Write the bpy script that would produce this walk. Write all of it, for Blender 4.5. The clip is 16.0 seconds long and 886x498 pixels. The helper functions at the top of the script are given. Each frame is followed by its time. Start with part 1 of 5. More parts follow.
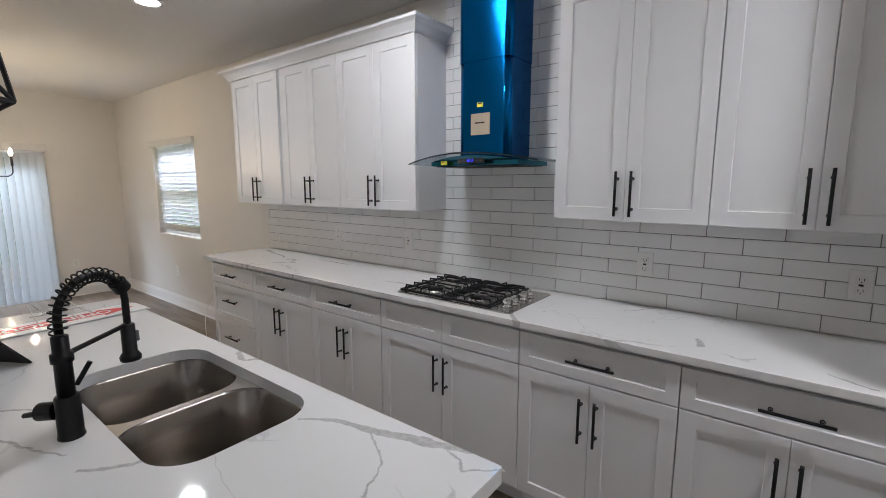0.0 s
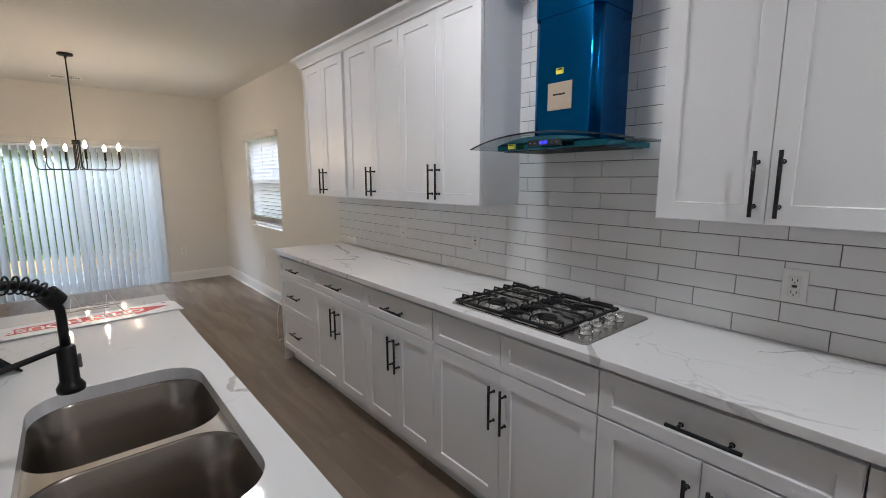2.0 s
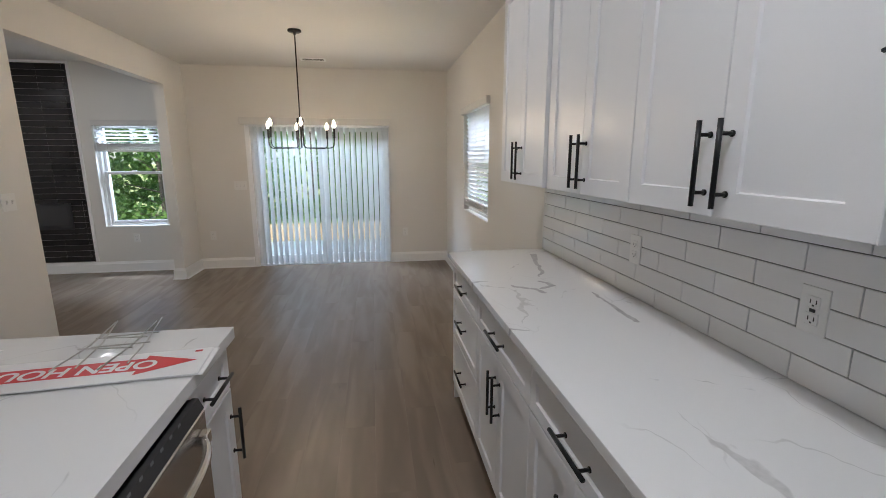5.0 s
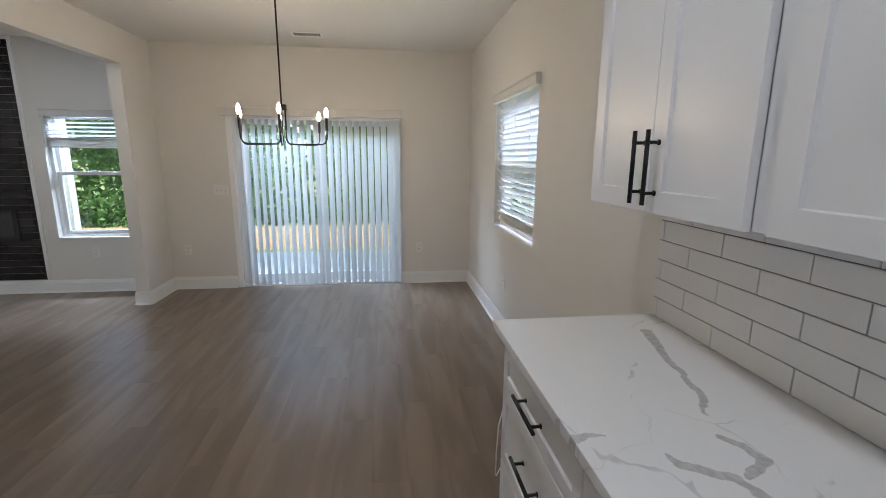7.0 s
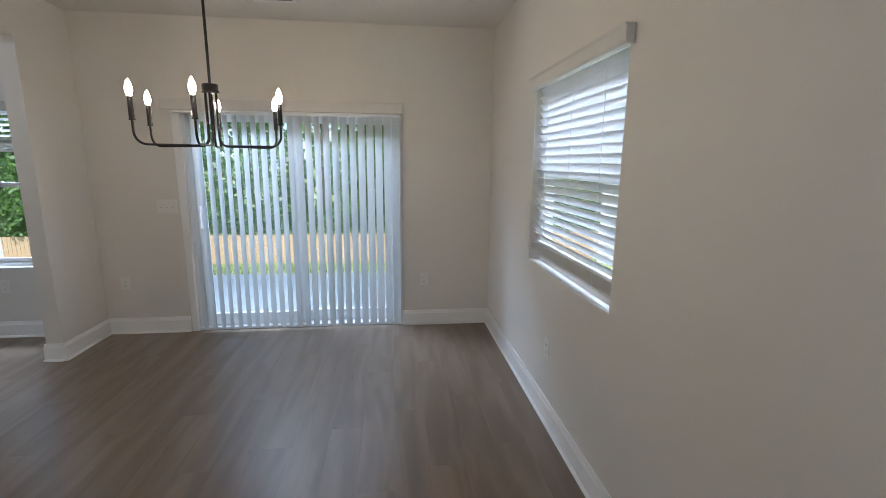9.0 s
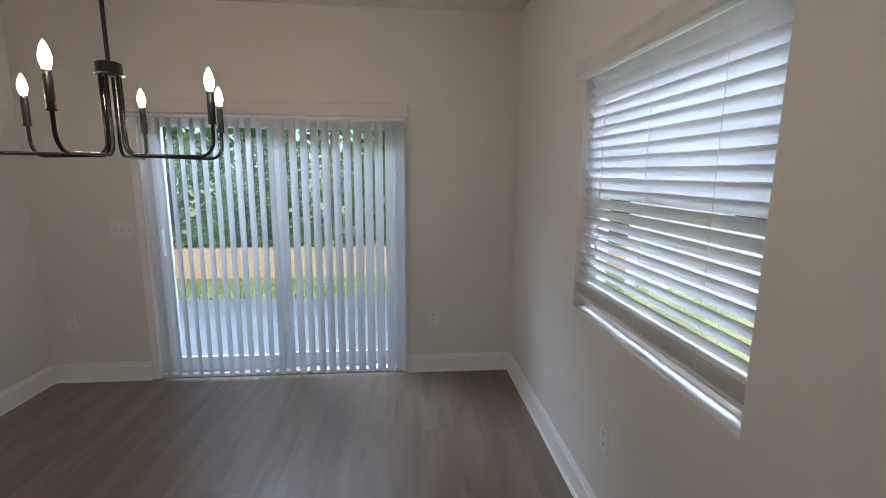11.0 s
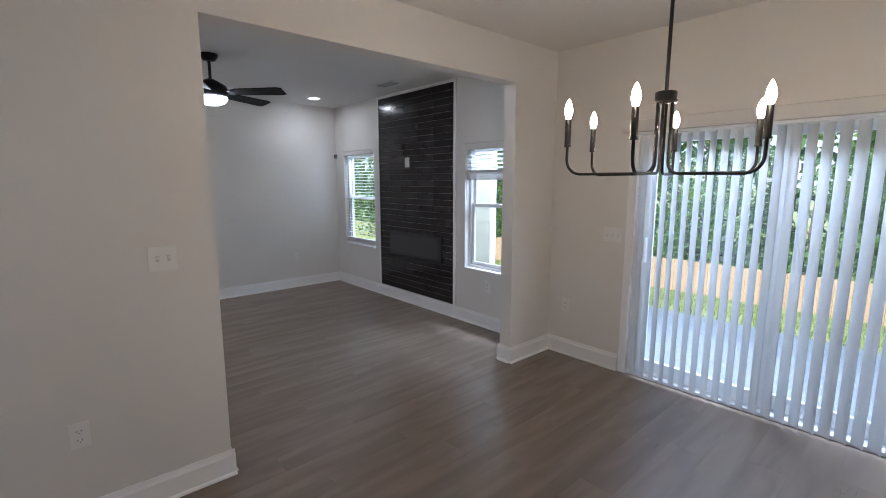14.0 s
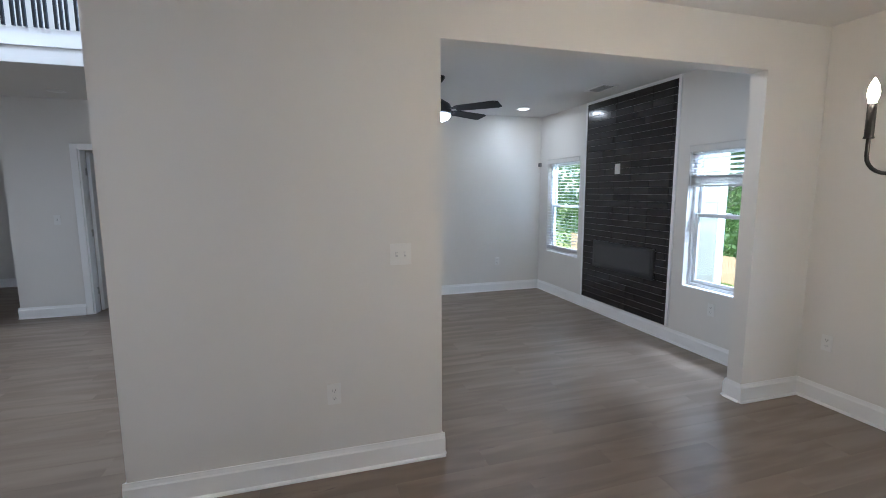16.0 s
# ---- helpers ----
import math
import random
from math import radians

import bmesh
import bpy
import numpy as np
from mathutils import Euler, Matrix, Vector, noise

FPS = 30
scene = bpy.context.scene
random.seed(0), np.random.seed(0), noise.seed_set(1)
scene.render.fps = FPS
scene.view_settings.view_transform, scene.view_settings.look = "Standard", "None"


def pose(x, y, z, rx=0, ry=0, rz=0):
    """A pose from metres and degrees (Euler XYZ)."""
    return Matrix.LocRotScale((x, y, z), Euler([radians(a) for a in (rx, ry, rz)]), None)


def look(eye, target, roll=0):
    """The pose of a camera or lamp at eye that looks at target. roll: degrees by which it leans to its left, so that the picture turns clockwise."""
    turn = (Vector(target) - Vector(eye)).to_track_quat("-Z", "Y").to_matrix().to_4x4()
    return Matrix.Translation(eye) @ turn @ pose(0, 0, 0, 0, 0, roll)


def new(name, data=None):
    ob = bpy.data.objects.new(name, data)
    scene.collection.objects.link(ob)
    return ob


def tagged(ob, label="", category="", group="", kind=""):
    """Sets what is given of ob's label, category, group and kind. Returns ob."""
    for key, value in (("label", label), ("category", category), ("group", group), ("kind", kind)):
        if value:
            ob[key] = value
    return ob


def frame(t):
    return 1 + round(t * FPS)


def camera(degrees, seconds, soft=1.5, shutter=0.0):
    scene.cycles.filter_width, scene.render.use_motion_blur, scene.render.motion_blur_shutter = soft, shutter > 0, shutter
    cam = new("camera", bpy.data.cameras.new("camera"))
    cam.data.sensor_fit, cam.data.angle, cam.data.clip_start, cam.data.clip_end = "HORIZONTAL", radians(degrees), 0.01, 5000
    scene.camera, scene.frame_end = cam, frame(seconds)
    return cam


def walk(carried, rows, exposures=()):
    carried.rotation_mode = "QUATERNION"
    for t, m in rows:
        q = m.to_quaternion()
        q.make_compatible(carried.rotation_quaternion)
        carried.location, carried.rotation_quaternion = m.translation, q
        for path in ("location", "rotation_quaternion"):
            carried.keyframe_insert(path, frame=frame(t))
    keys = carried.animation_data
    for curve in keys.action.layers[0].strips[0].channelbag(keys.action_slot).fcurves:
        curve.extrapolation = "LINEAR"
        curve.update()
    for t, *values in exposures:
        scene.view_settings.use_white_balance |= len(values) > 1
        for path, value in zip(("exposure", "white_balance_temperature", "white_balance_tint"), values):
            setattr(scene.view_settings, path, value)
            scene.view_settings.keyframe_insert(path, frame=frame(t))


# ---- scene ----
cam = camera(89.6, 16.0, soft=0.9)
PATH = [
    (0, (-0.903, 1.095, 1.517), (-2.114, 2.66, 1.228), -0.0),
    (0.5, (-0.904, 1.121, 1.539), (-2.147, 2.659, 1.241), -0.3),
    (1, (-0.928, 1.209, 1.537), (-2.224, 2.703, 1.236), -0.4),
    (1.5, (-1.0, 1.352, 1.516), (-2.376, 2.771, 1.211), -0.0),
    (2, (-1.071, 1.528, 1.496), (-2.584, 2.797, 1.181), -0.2),
    (2.5, (-1.14, 1.74, 1.498), (-2.796, 2.813, 1.17), -0.2),
    (3, (-1.261, 1.897, 1.485), (-3.028, 2.77, 1.145), -0.0),
    (3.5, (-1.441, 2.032, 1.48), (-3.288, 2.711, 1.124), 0.1),
    (4, (-1.627, 2.138, 1.474), (-3.531, 2.626, 1.103), 0.1),
    (4.2, (-1.71, 2.19, 1.474), (-3.63, 2.605, 1.098), 0.0),
    (6.3, (-2.829, 2.406, 1.517), (-4.771, 2.664, 1.111), 0.1),
    (6.5, (-2.950, 2.411, 1.517), (-4.892, 2.667, 1.113), 0.4),
    (7, (-3.236, 2.396, 1.495), (-5.180, 2.644, 1.096), 0.4),
    (7.5, (-3.515, 2.371, 1.522), (-5.460, 2.612, 1.127), 0.4),
    (8, (-3.831, 2.401, 1.498), (-5.779, 2.637, 1.109), 0.5),
    (8.5, (-4.132, 2.441, 1.530), (-6.081, 2.676, 1.143), 0.6),
    (9, (-4.448, 2.486, 1.520), (-6.399, 2.710, 1.140), 0.5),
    (11.3, (-5.24, 2.556, 1.551), (-7.21, 2.701, 1.238), 0.4),
    (11.5, (-5.253, 2.556, 1.562), (-7.228, 2.595, 1.25), 0.3),
    (12, (-5.233, 2.535, 1.547), (-7.195, 2.277, 1.255), 0.4),
    (12.5, (-5.214, 2.466, 1.549), (-7.105, 1.884, 1.259), 0.4),
    (13, (-5.174, 2.424, 1.553), (-6.929, 1.51, 1.262), 0.4),
    (13.5, (-5.132, 2.387, 1.561), (-6.69, 1.168, 1.262), 0.3),
    (14, (-5.079, 2.341, 1.56), (-6.395, 0.865, 1.261), -0.0),
    (14.5, (-5.025, 2.319, 1.553), (-6.069, 0.639, 1.258), -0.2),
    (15, (-4.984, 2.303, 1.547), (-5.797, 0.498, 1.26), -0.2),
    (15.5, (-4.973, 2.29, 1.546), (-5.645, 0.426, 1.273), -0.1),
    (16, (-4.982, 2.287, 1.541), (-5.568, 0.393, 1.285), -0.2),
]
EXPOSURES = [(0.0, 1.54, 6000, 12), (3.5, 1.38, 5980, 12), (7.0, 1.33, 5720, 10), (9.0, 1.10, 5580, 10), (11.5, 0.75, 5720, 13),
             (12.5, 0.94, 5600, 13), (13.5, 1.20, 5560, 14), (14.5, 1.26, 5520, 15), (15.5, 1.66, 5320, 10), (16.0, 1.66, 5290, 10)]
walk(cam, [(t, look(eye, target, roll)) for t, eye, target, roll in PATH], EXPOSURES)

# world and large lights
SUN_EL, SUN_AZ = 52.0, 125.0   # degrees; azimuth clockwise from north (+y)
world = bpy.data.worlds.new("sky")
scene.world = world
world.use_nodes = True
wn = world.node_tree.nodes
sky = wn.new("ShaderNodeTexSky")
sky.sky_type, sky.sun_disc = "NISHITA", False
sky.sun_elevation, sky.sun_rotation = radians(SUN_EL), radians(SUN_AZ)
world.node_tree.links.new(sky.outputs[0], wn["Background"].inputs[0])
wn["Background"].inputs[1].default_value = 0.15
sun_data = bpy.data.lights.new("sun", "SUN")
sun_data.energy, sun_data.angle, sun_data.color = 4.5, radians(0.5), (1.0, 0.95, 0.87)
sun = new("sun", sun_data)
a, e = radians(SUN_AZ), radians(SUN_EL)
sun.matrix_world = look((math.sin(a) * math.cos(e) * 40, math.cos(a) * math.cos(e) * 40, math.sin(e) * 40), (0, 0, 0))


def ceiling_lamp(x, y, z, power, size=0.13, color=(1.0, 0.965, 0.92)):
    d = bpy.data.lights.new("recessed_or_fill_lamp", "AREA")
    d.shape, d.size, d.energy, d.color = "DISK", size, power, color
    ob = new("recessed_or_fill_lamp", d)
    ob.location = (x, y, z)
    return ob


def window_lamp(x, y, z, target, sx, sy, power, color=(0.80, 0.90, 1.0)):
    d = bpy.data.lights.new("daylight", "AREA")
    d.shape, d.size, d.size_y, d.energy, d.color = "RECTANGLE", sx, sy, power, color
    ob = new("daylight", d)
    ob.matrix_world = look((x, y, z), target)
    return ob


# interior lamps: where they hang
CANS = [(-4.23, 2.34), (-2.50, 2.40), (-0.2, 2.34)]
LIVING_CANS = [(-7.91, -3.42), (-7.40, -0.75), (-4.9, -3.42), (-4.9, -0.75)]
HALL_CANS = [(-2.41, -3.88), (0.2, -3.88)]      # switched off
# unseen loft lamps, added to stand in for daylight in the hall
LOFT_FILL = [(-2.6, -1.4), (-0.4, -1.4)]
for (x, y), power in zip(CANS, (2.1, 4.3, 6.2)):
    ceiling_lamp(x, y, 2.648, power)
for x, y in LIVING_CANS:
    ceiling_lamp(x, y, 2.648, 1.7, color=(1.0, 0.985, 0.92))
# added fill from out of view, high over the hall
for x, y in LOFT_FILL:
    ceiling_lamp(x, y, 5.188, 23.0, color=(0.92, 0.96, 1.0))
window_lamp(-9.45, 1.65, 2.62, (-8.0, 1.65, 0.8), 1.8, 0.5, 76)
window_lamp(-6.7, 4.3, 2.75, (-6.7, 3.3, 1.2), 1.4, 0.6, 72)
window_lamp(-9.40, -0.76, 2.60, (-7.8, -0.78, 0.9), 0.8, 0.4, 46)
window_lamp(-9.40, -3.39, 2.60, (-7.8, -3.37, 0.9), 0.8, 0.4, 60)


# ---- shape helpers ----
def link_mesh(name, bm, mat, smooth=False):
    me = bpy.data.meshes.new(name)
    if smooth:
        for f in bm.faces:
            f.smooth = True
    bm.to_mesh(me)
    bm.free()
    for m in (mat if isinstance(mat, (list, tuple)) else (mat,)):
        me.materials.append(m)
    return me


def part(name, bm, mat, parent=None, label="", smooth=False):
    ob = new(name, link_mesh(name, bm, mat, smooth))
    if parent is not None:
        ob.parent = parent
    if label:
        ob["label"] = label
    return ob


def thing(name, label, category, group="", kind="", at=(0, 0, 0), rz=0):
    ob = new(name)
    ob.empty_display_size = 0.1
    ob.matrix_world = pose(*at, 0, 0, rz)
    return tagged(ob, label, category, group, kind)


def box(bm, x0, x1, y0, y1, z0, z1, bevel=0.0, seg=1):
    r = bmesh.ops.create_cube(bm, size=1)
    vs = r["verts"]
    for v in vs:
        v.co = ((x0 + x1) / 2 + v.co.x * (x1 - x0), (y0 + y1) / 2 + v.co.y * (y1 - y0), (z0 + z1) / 2 + v.co.z * (z1 - z0))
    if bevel > 0:
        es = list({ed for v in vs for ed in v.link_edges})
        bmesh.ops.bevel(bm, geom=es, offset=bevel, segments=seg, affect="EDGES", profile=0.6)
    return bm


def boxed(x0, x1, y0, y1, z0, z1, bevel=0.0, seg=1):
    return box(bmesh.new(), x0, x1, y0, y1, z0, z1, bevel, seg)


def cyl(bm, p, q, r0, r1=None, n=16, caps=True):
    """A round bar from p to q."""
    p, q = Vector(p), Vector(q)
    r1 = r0 if r1 is None else r1
    turn = (q - p).to_track_quat("Z", "Y").to_matrix().to_4x4()
    m = Matrix.Translation((p + q) / 2) @ turn
    bmesh.ops.create_cone(bm, cap_ends=caps, segments=n, radius1=r0, radius2=r1, depth=(q - p).length, matrix=m)
    return bm


def lathe(bm, profile, n=24, center=(0, 0, 0), axis="z"):
    """A turned shape from (radius, height) pairs."""
    rings = []
    for r, h in profile:
        ring = []
        for i in range(n):
            t = 2 * math.pi * i / n
            co = (r * math.cos(t), r * math.sin(t), h)
            if axis == "y":
                co = (co[0], co[2], co[1])
            if axis == "x":
                co = (co[2], co[0], co[1])
            ring.append(bm.verts.new((co[0] + center[0], co[1] + center[1], co[2] + center[2])))
        rings.append(ring)
    for a, b in zip(rings, rings[1:]):
        for i in range(n):
            bm.faces.new((a[i], a[(i + 1) % n], b[(i + 1) % n], b[i]))
    for ring, flip in ((rings[0], True), (rings[-1], False)):
        if (ring[0].co - ring[n // 2].co).length > 1e-5:
            bm.faces.new(ring[::-1] if flip else ring)
    bmesh.ops.recalc_face_normals(bm, faces=bm.faces[:])
    return bm


def tube(bm, points, r, n=10):
    """A round tube along points."""
    pts = [Vector(p) for p in points]
    rings = []
    up = Vector((0.123, 0.37, 0.92)).normalized()
    for i, p in enumerate(pts):
        d = (pts[min(i + 1, len(pts) - 1)] - pts[max(i - 1, 0)]).normalized()
        s = d.cross(up).normalized()
        u = s.cross(d).normalized()
        up = u
        rings.append([bm.verts.new(p + r * (math.cos(2 * math.pi * k / n) * s + math.sin(2 * math.pi * k / n) * u)) for k in range(n)])
    for a, b in zip(rings, rings[1:]):
        for k in range(n):
            bm.faces.new((a[k], a[(k + 1) % n], b[(k + 1) % n], b[k]))
    bm.faces.new(rings[0][::-1])
    bm.faces.new(rings[-1])
    bmesh.ops.recalc_face_normals(bm, faces=bm.faces[:])
    return bm


def extrude_profile(bm, outline, axis, lo, hi):
    """A prism: outline is a closed list of (u, v); axis x: (y, z), y: (x, z), z: (x, y)."""
    def co(u, v, w):
        return {"x": (w, u, v), "y": (u, w, v), "z": (u, v, w)}[axis]
    a = [bm.verts.new(co(u, v, lo)) for u, v in outline]
    b = [bm.verts.new(co(u, v, hi)) for u, v in outline]
    n = len(outline)
    for i in range(n):
        bm.faces.new((a[i], a[(i + 1) % n], b[(i + 1) % n], b[i]))
    bm.faces.new(a[::-1])
    bm.faces.new(b)
    bmesh.ops.recalc_face_normals(bm, faces=bm.faces[:])
    return bm


def round_rect(x0, x1, y0, y1, r, n=8):
    pts = []
    for cx, cy, a0 in ((x1 - r, y1 - r, 0), (x0 + r, y1 - r, 90), (x0 + r, y0 + r, 180), (x1 - r, y0 + r, 270)):
        for i in range(n + 1):
            t = radians(a0 + 90 * i / n)
            pts.append((cx + r * math.cos(t), cy + r * math.sin(t)))
    return pts


# ---- materials ----
def material(name, color, rough=0.5, metal=0.0, bump=0.0, bump_scale=200.0, vary=0.0, vary_scale=3.0, spec=0.5, coat=0.0, island=False, rough_vary=0.0):
    m = bpy.data.materials.new(name)
    m.use_nodes = True
    nt = m.node_tree
    p = nt.nodes["Principled BSDF"]
    p.inputs["Base Color"].default_value = (*color, 1)
    p.inputs["Roughness"].default_value = rough
    p.inputs["Metallic"].default_value = metal
    p.inputs["Specular IOR Level"].default_value = spec
    p.inputs["Coat Weight"].default_value = coat
    co = nt.nodes.new("ShaderNodeTexCoord")
    if vary or rough_vary:
        nz = nt.nodes.new("ShaderNodeTexNoise")
        nz.inputs["Scale"].default_value, nz.inputs["Detail"].default_value = vary_scale, 5
        nt.links.new(co.outputs["Object"], nz.inputs["Vector"])
        if vary:
            mp = nt.nodes.new("ShaderNodeMapRange")
            mp.inputs[1].default_value, mp.inputs[2].default_value = 0.3, 0.7
            mp.inputs[3].default_value, mp.inputs[4].default_value = 1 - vary, 1 + vary
            nt.links.new(nz.outputs["Fac"], mp.inputs[0])
            mul = nt.nodes.new("ShaderNodeVectorMath")
            mul.operation = "SCALE"
            mul.inputs[0].default_value = color
            nt.links.new(mp.outputs[0], mul.inputs["Scale"])
            nt.links.new(mul.outputs[0], p.inputs["Base Color"])
        if rough_vary:
            mr = nt.nodes.new("ShaderNodeMapRange")
            mr.inputs[1].default_value, mr.inputs[2].default_value = 0.3, 0.7
            mr.inputs[3].default_value, mr.inputs[4].default_value = max(0.02, rough - rough_vary), rough + rough_vary
            nt.links.new(nz.outputs["Fac"], mr.inputs[0])
            nt.links.new(mr.outputs[0], p.inputs["Roughness"])
    if bump:
        nb = nt.nodes.new("ShaderNodeTexNoise")
        nb.inputs["Scale"].default_value, nb.inputs["Detail"].default_value = bump_scale, 3
        nt.links.new(co.outputs["Object"], nb.inputs["Vector"])
        b = nt.nodes.new("ShaderNodeBump")
        b.inputs["Strength"].default_value, b.inputs["Distance"].default_value = bump, 0.002
        nt.links.new(nb.outputs["Fac"], b.inputs["Height"])
        nt.links.new(b.outputs[0], p.inputs["Normal"])
    return m


def emitter(name, color, strength):
    m = bpy.data.materials.new(name)
    m.use_nodes = True
    p = m.node_tree.nodes["Principled BSDF"]
    p.inputs["Base Color"].default_value = (*color, 1)
    p.inputs["Emission Color"].default_value = (*color, 1)
    p.inputs["Emission Strength"].default_value = strength
    return m


def math_node(nt, op, a, b=None, c=None):
    n = nt.nodes.new("ShaderNodeMath")
    n.operation = op
    for i, v in enumerate((a, b, c)):
        if v is None:
            continue
        if isinstance(v, (int, float)):
            n.inputs[i].default_value = v
        else:
            nt.links.new(v, n.inputs[i])
    return n.outputs[0]


def ramp(nt, value, lo, hi, out_lo, out_hi):
    n = nt.nodes.new("ShaderNodeMapRange")
    n.interpolation_type = "SMOOTHSTEP"
    for i, v in enumerate((lo, hi, out_lo, out_hi)):
        n.inputs[i + 1].default_value = v
    nt.links.new(value, n.inputs[0])
    return n.outputs[0]


def noise_node(nt, vector, scale, detail=4.0, distortion=0.0, rough=0.5):
    n = nt.nodes.new("ShaderNodeTexNoise")
    n.inputs["Scale"].default_value, n.inputs["Detail"].default_value = scale, detail
    n.inputs["Distortion"].default_value, n.inputs["Roughness"].default_value = distortion, rough
    nt.links.new(vector, n.inputs["Vector"])
    return n.outputs["Fac"]


def mix_color(nt, fac, a, b):
    n = nt.nodes.new("ShaderNodeMix")
    n.data_type = "RGBA"
    for sock, v in ((n.inputs[0], fac), (n.inputs[6], a), (n.inputs[7], b)):
        if isinstance(v, tuple):
            sock.default_value = (*v, 1)
        elif isinstance(v, (int, float)):
            sock.default_value = v
        else:
            nt.links.new(v, sock)
    return n.outputs[2]


def quartz(name, veins):
    """White quartz with broken grey veins: named wide ones (x0, y0, half width, x1, y1, half width) and a random net of faint ones."""
    m = bpy.data.materials.new(name)
    m.use_nodes = True
    nt = m.node_tree
    p = nt.nodes["Principled BSDF"]
    co = nt.nodes.new("ShaderNodeTexCoord").outputs["Object"]
    stretch = nt.nodes.new("ShaderNodeMapping")
    stretch.inputs["Scale"].default_value = (0.8, 1.25, 1.0)
    stretch.inputs["Rotation"].default_value = (0, 0, 0.5)
    nt.links.new(co, stretch.inputs["Vector"])
    v = stretch.outputs[0]
    warp = nt.nodes.new("ShaderNodeTexNoise")
    warp.inputs["Scale"].default_value, warp.inputs["Detail"].default_value = 3.0, 4
    nt.links.new(v, warp.inputs["Vector"])
    shift = nt.nodes.new("ShaderNodeVectorMath")
    shift.operation = "MULTIPLY_ADD"
    shift.inputs[1].default_value = (0.34, 0.34, 0.34)
    nt.links.new(warp.outputs["Color"], shift.inputs[0])
    nt.links.new(v, shift.inputs[2])
    def cells(scale):
        c = nt.nodes.new("ShaderNodeTexVoronoi")
        c.feature = "DISTANCE_TO_EDGE"
        c.inputs["Scale"].default_value = scale
        nt.links.new(shift.outputs[0], c.inputs["Vector"])
        return c.outputs["Distance"]
    swell = ramp(nt, noise_node(nt, v, 2.1, 4, 0.3, 0.6), 0.45, 0.66, -0.03, 0.022)
    wide = ramp(nt, math_node(nt, "SUBTRACT", cells(2.1), swell), -0.006, 0.006, 1, 0)
    fine = math_node(nt, "MULTIPLY", ramp(nt, cells(3.3), 0.002, 0.012, 1, 0), ramp(nt, noise_node(nt, v, 2.3, 3), 0.49, 0.60, 0, 0.6))
    # the wide veins run along ragged, wandering lines
    rag = nt.nodes.new("ShaderNodeTexNoise")
    rag.inputs["Scale"].default_value, rag.inputs["Detail"].default_value, rag.inputs["Roughness"].default_value = 11.0, 6, 0.62
    nt.links.new(co, rag.inputs["Vector"])
    wander = nt.nodes.new("ShaderNodeVectorMath")
    wander.operation = "MULTIPLY_ADD"
    wander.inputs[1].default_value = (0.055, 0.055, 0.0)
    nt.links.new(rag.outputs["Color"], wander.inputs[0])
    recentre = nt.nodes.new("ShaderNodeVectorMath")
    recentre.operation = "MULTIPLY_ADD"
    recentre.inputs[1].default_value, recentre.inputs[2].default_value = (1, 1, 0), (-0.0275, -0.0275, 0)
    nt.links.new(co, recentre.inputs[0])
    nt.links.new(recentre.outputs[0], wander.inputs[2])
    nearest = None
    for x0, y0, w0, x1, y1, w1 in veins:
        a, ba = Vector((x0, y0, 0)), Vector((x1 - x0, y1 - y0, 0))
        pa = nt.nodes.new("ShaderNodeVectorMath")
        pa.operation, pa.inputs[1].default_value = "SUBTRACT", a
        nt.links.new(wander.outputs[0], pa.inputs[0])
        dot = nt.nodes.new("ShaderNodeVectorMath")
        dot.operation, dot.inputs[1].default_value = "DOT_PRODUCT", ba / ba.length_squared
        nt.links.new(pa.outputs[0], dot.inputs[0])
        along = math_node(nt, "MINIMUM", math_node(nt, "MAXIMUM", dot.outputs["Value"], 0.0), 1.0)
        foot = nt.nodes.new("ShaderNodeVectorMath")
        foot.operation, foot.inputs[0].default_value = "SCALE", ba
        nt.links.new(along, foot.inputs["Scale"])
        gap = nt.nodes.new("ShaderNodeVectorMath")
        gap.operation = "DISTANCE"
        nt.links.new(pa.outputs[0], gap.inputs[0])
        nt.links.new(foot.outputs[0], gap.inputs[1])
        d = math_node(nt, "SUBTRACT", gap.outputs["Value"], math_node(nt, "MULTIPLY_ADD", along, w1 - w0, w0))
        nearest = d if nearest is None else math_node(nt, "MINIMUM", nearest, d)
    wide = math_node(nt, "MAXIMUM", math_node(nt, "MULTIPLY", wide, 0.6), ramp(nt, nearest, -0.0015, 0.002, 1, 0))
    grain = noise_node(nt, co, 60, 4)
    wide2 = math_node(nt, "MULTIPLY", wide, ramp(nt, grain, 0.3, 0.7, 0.65, 1.0))
    c1 = mix_color(nt, math_node(nt, "MULTIPLY", wide2, 0.85), (0.80, 0.80, 0.80), (0.38, 0.375, 0.375))
    c2 = mix_color(nt, math_node(nt, "MULTIPLY", fine, 0.7), c1, (0.46, 0.455, 0.45))
    cloud = ramp(nt, noise_node(nt, v, 1.1, 3), 0.35, 0.75, 0, 0.12)
    c3 = mix_color(nt, cloud, c2, (0.62, 0.62, 0.63))
    nt.links.new(c3, p.inputs["Base Color"])
    p.inputs["Roughness"].default_value = 0.06
    return m


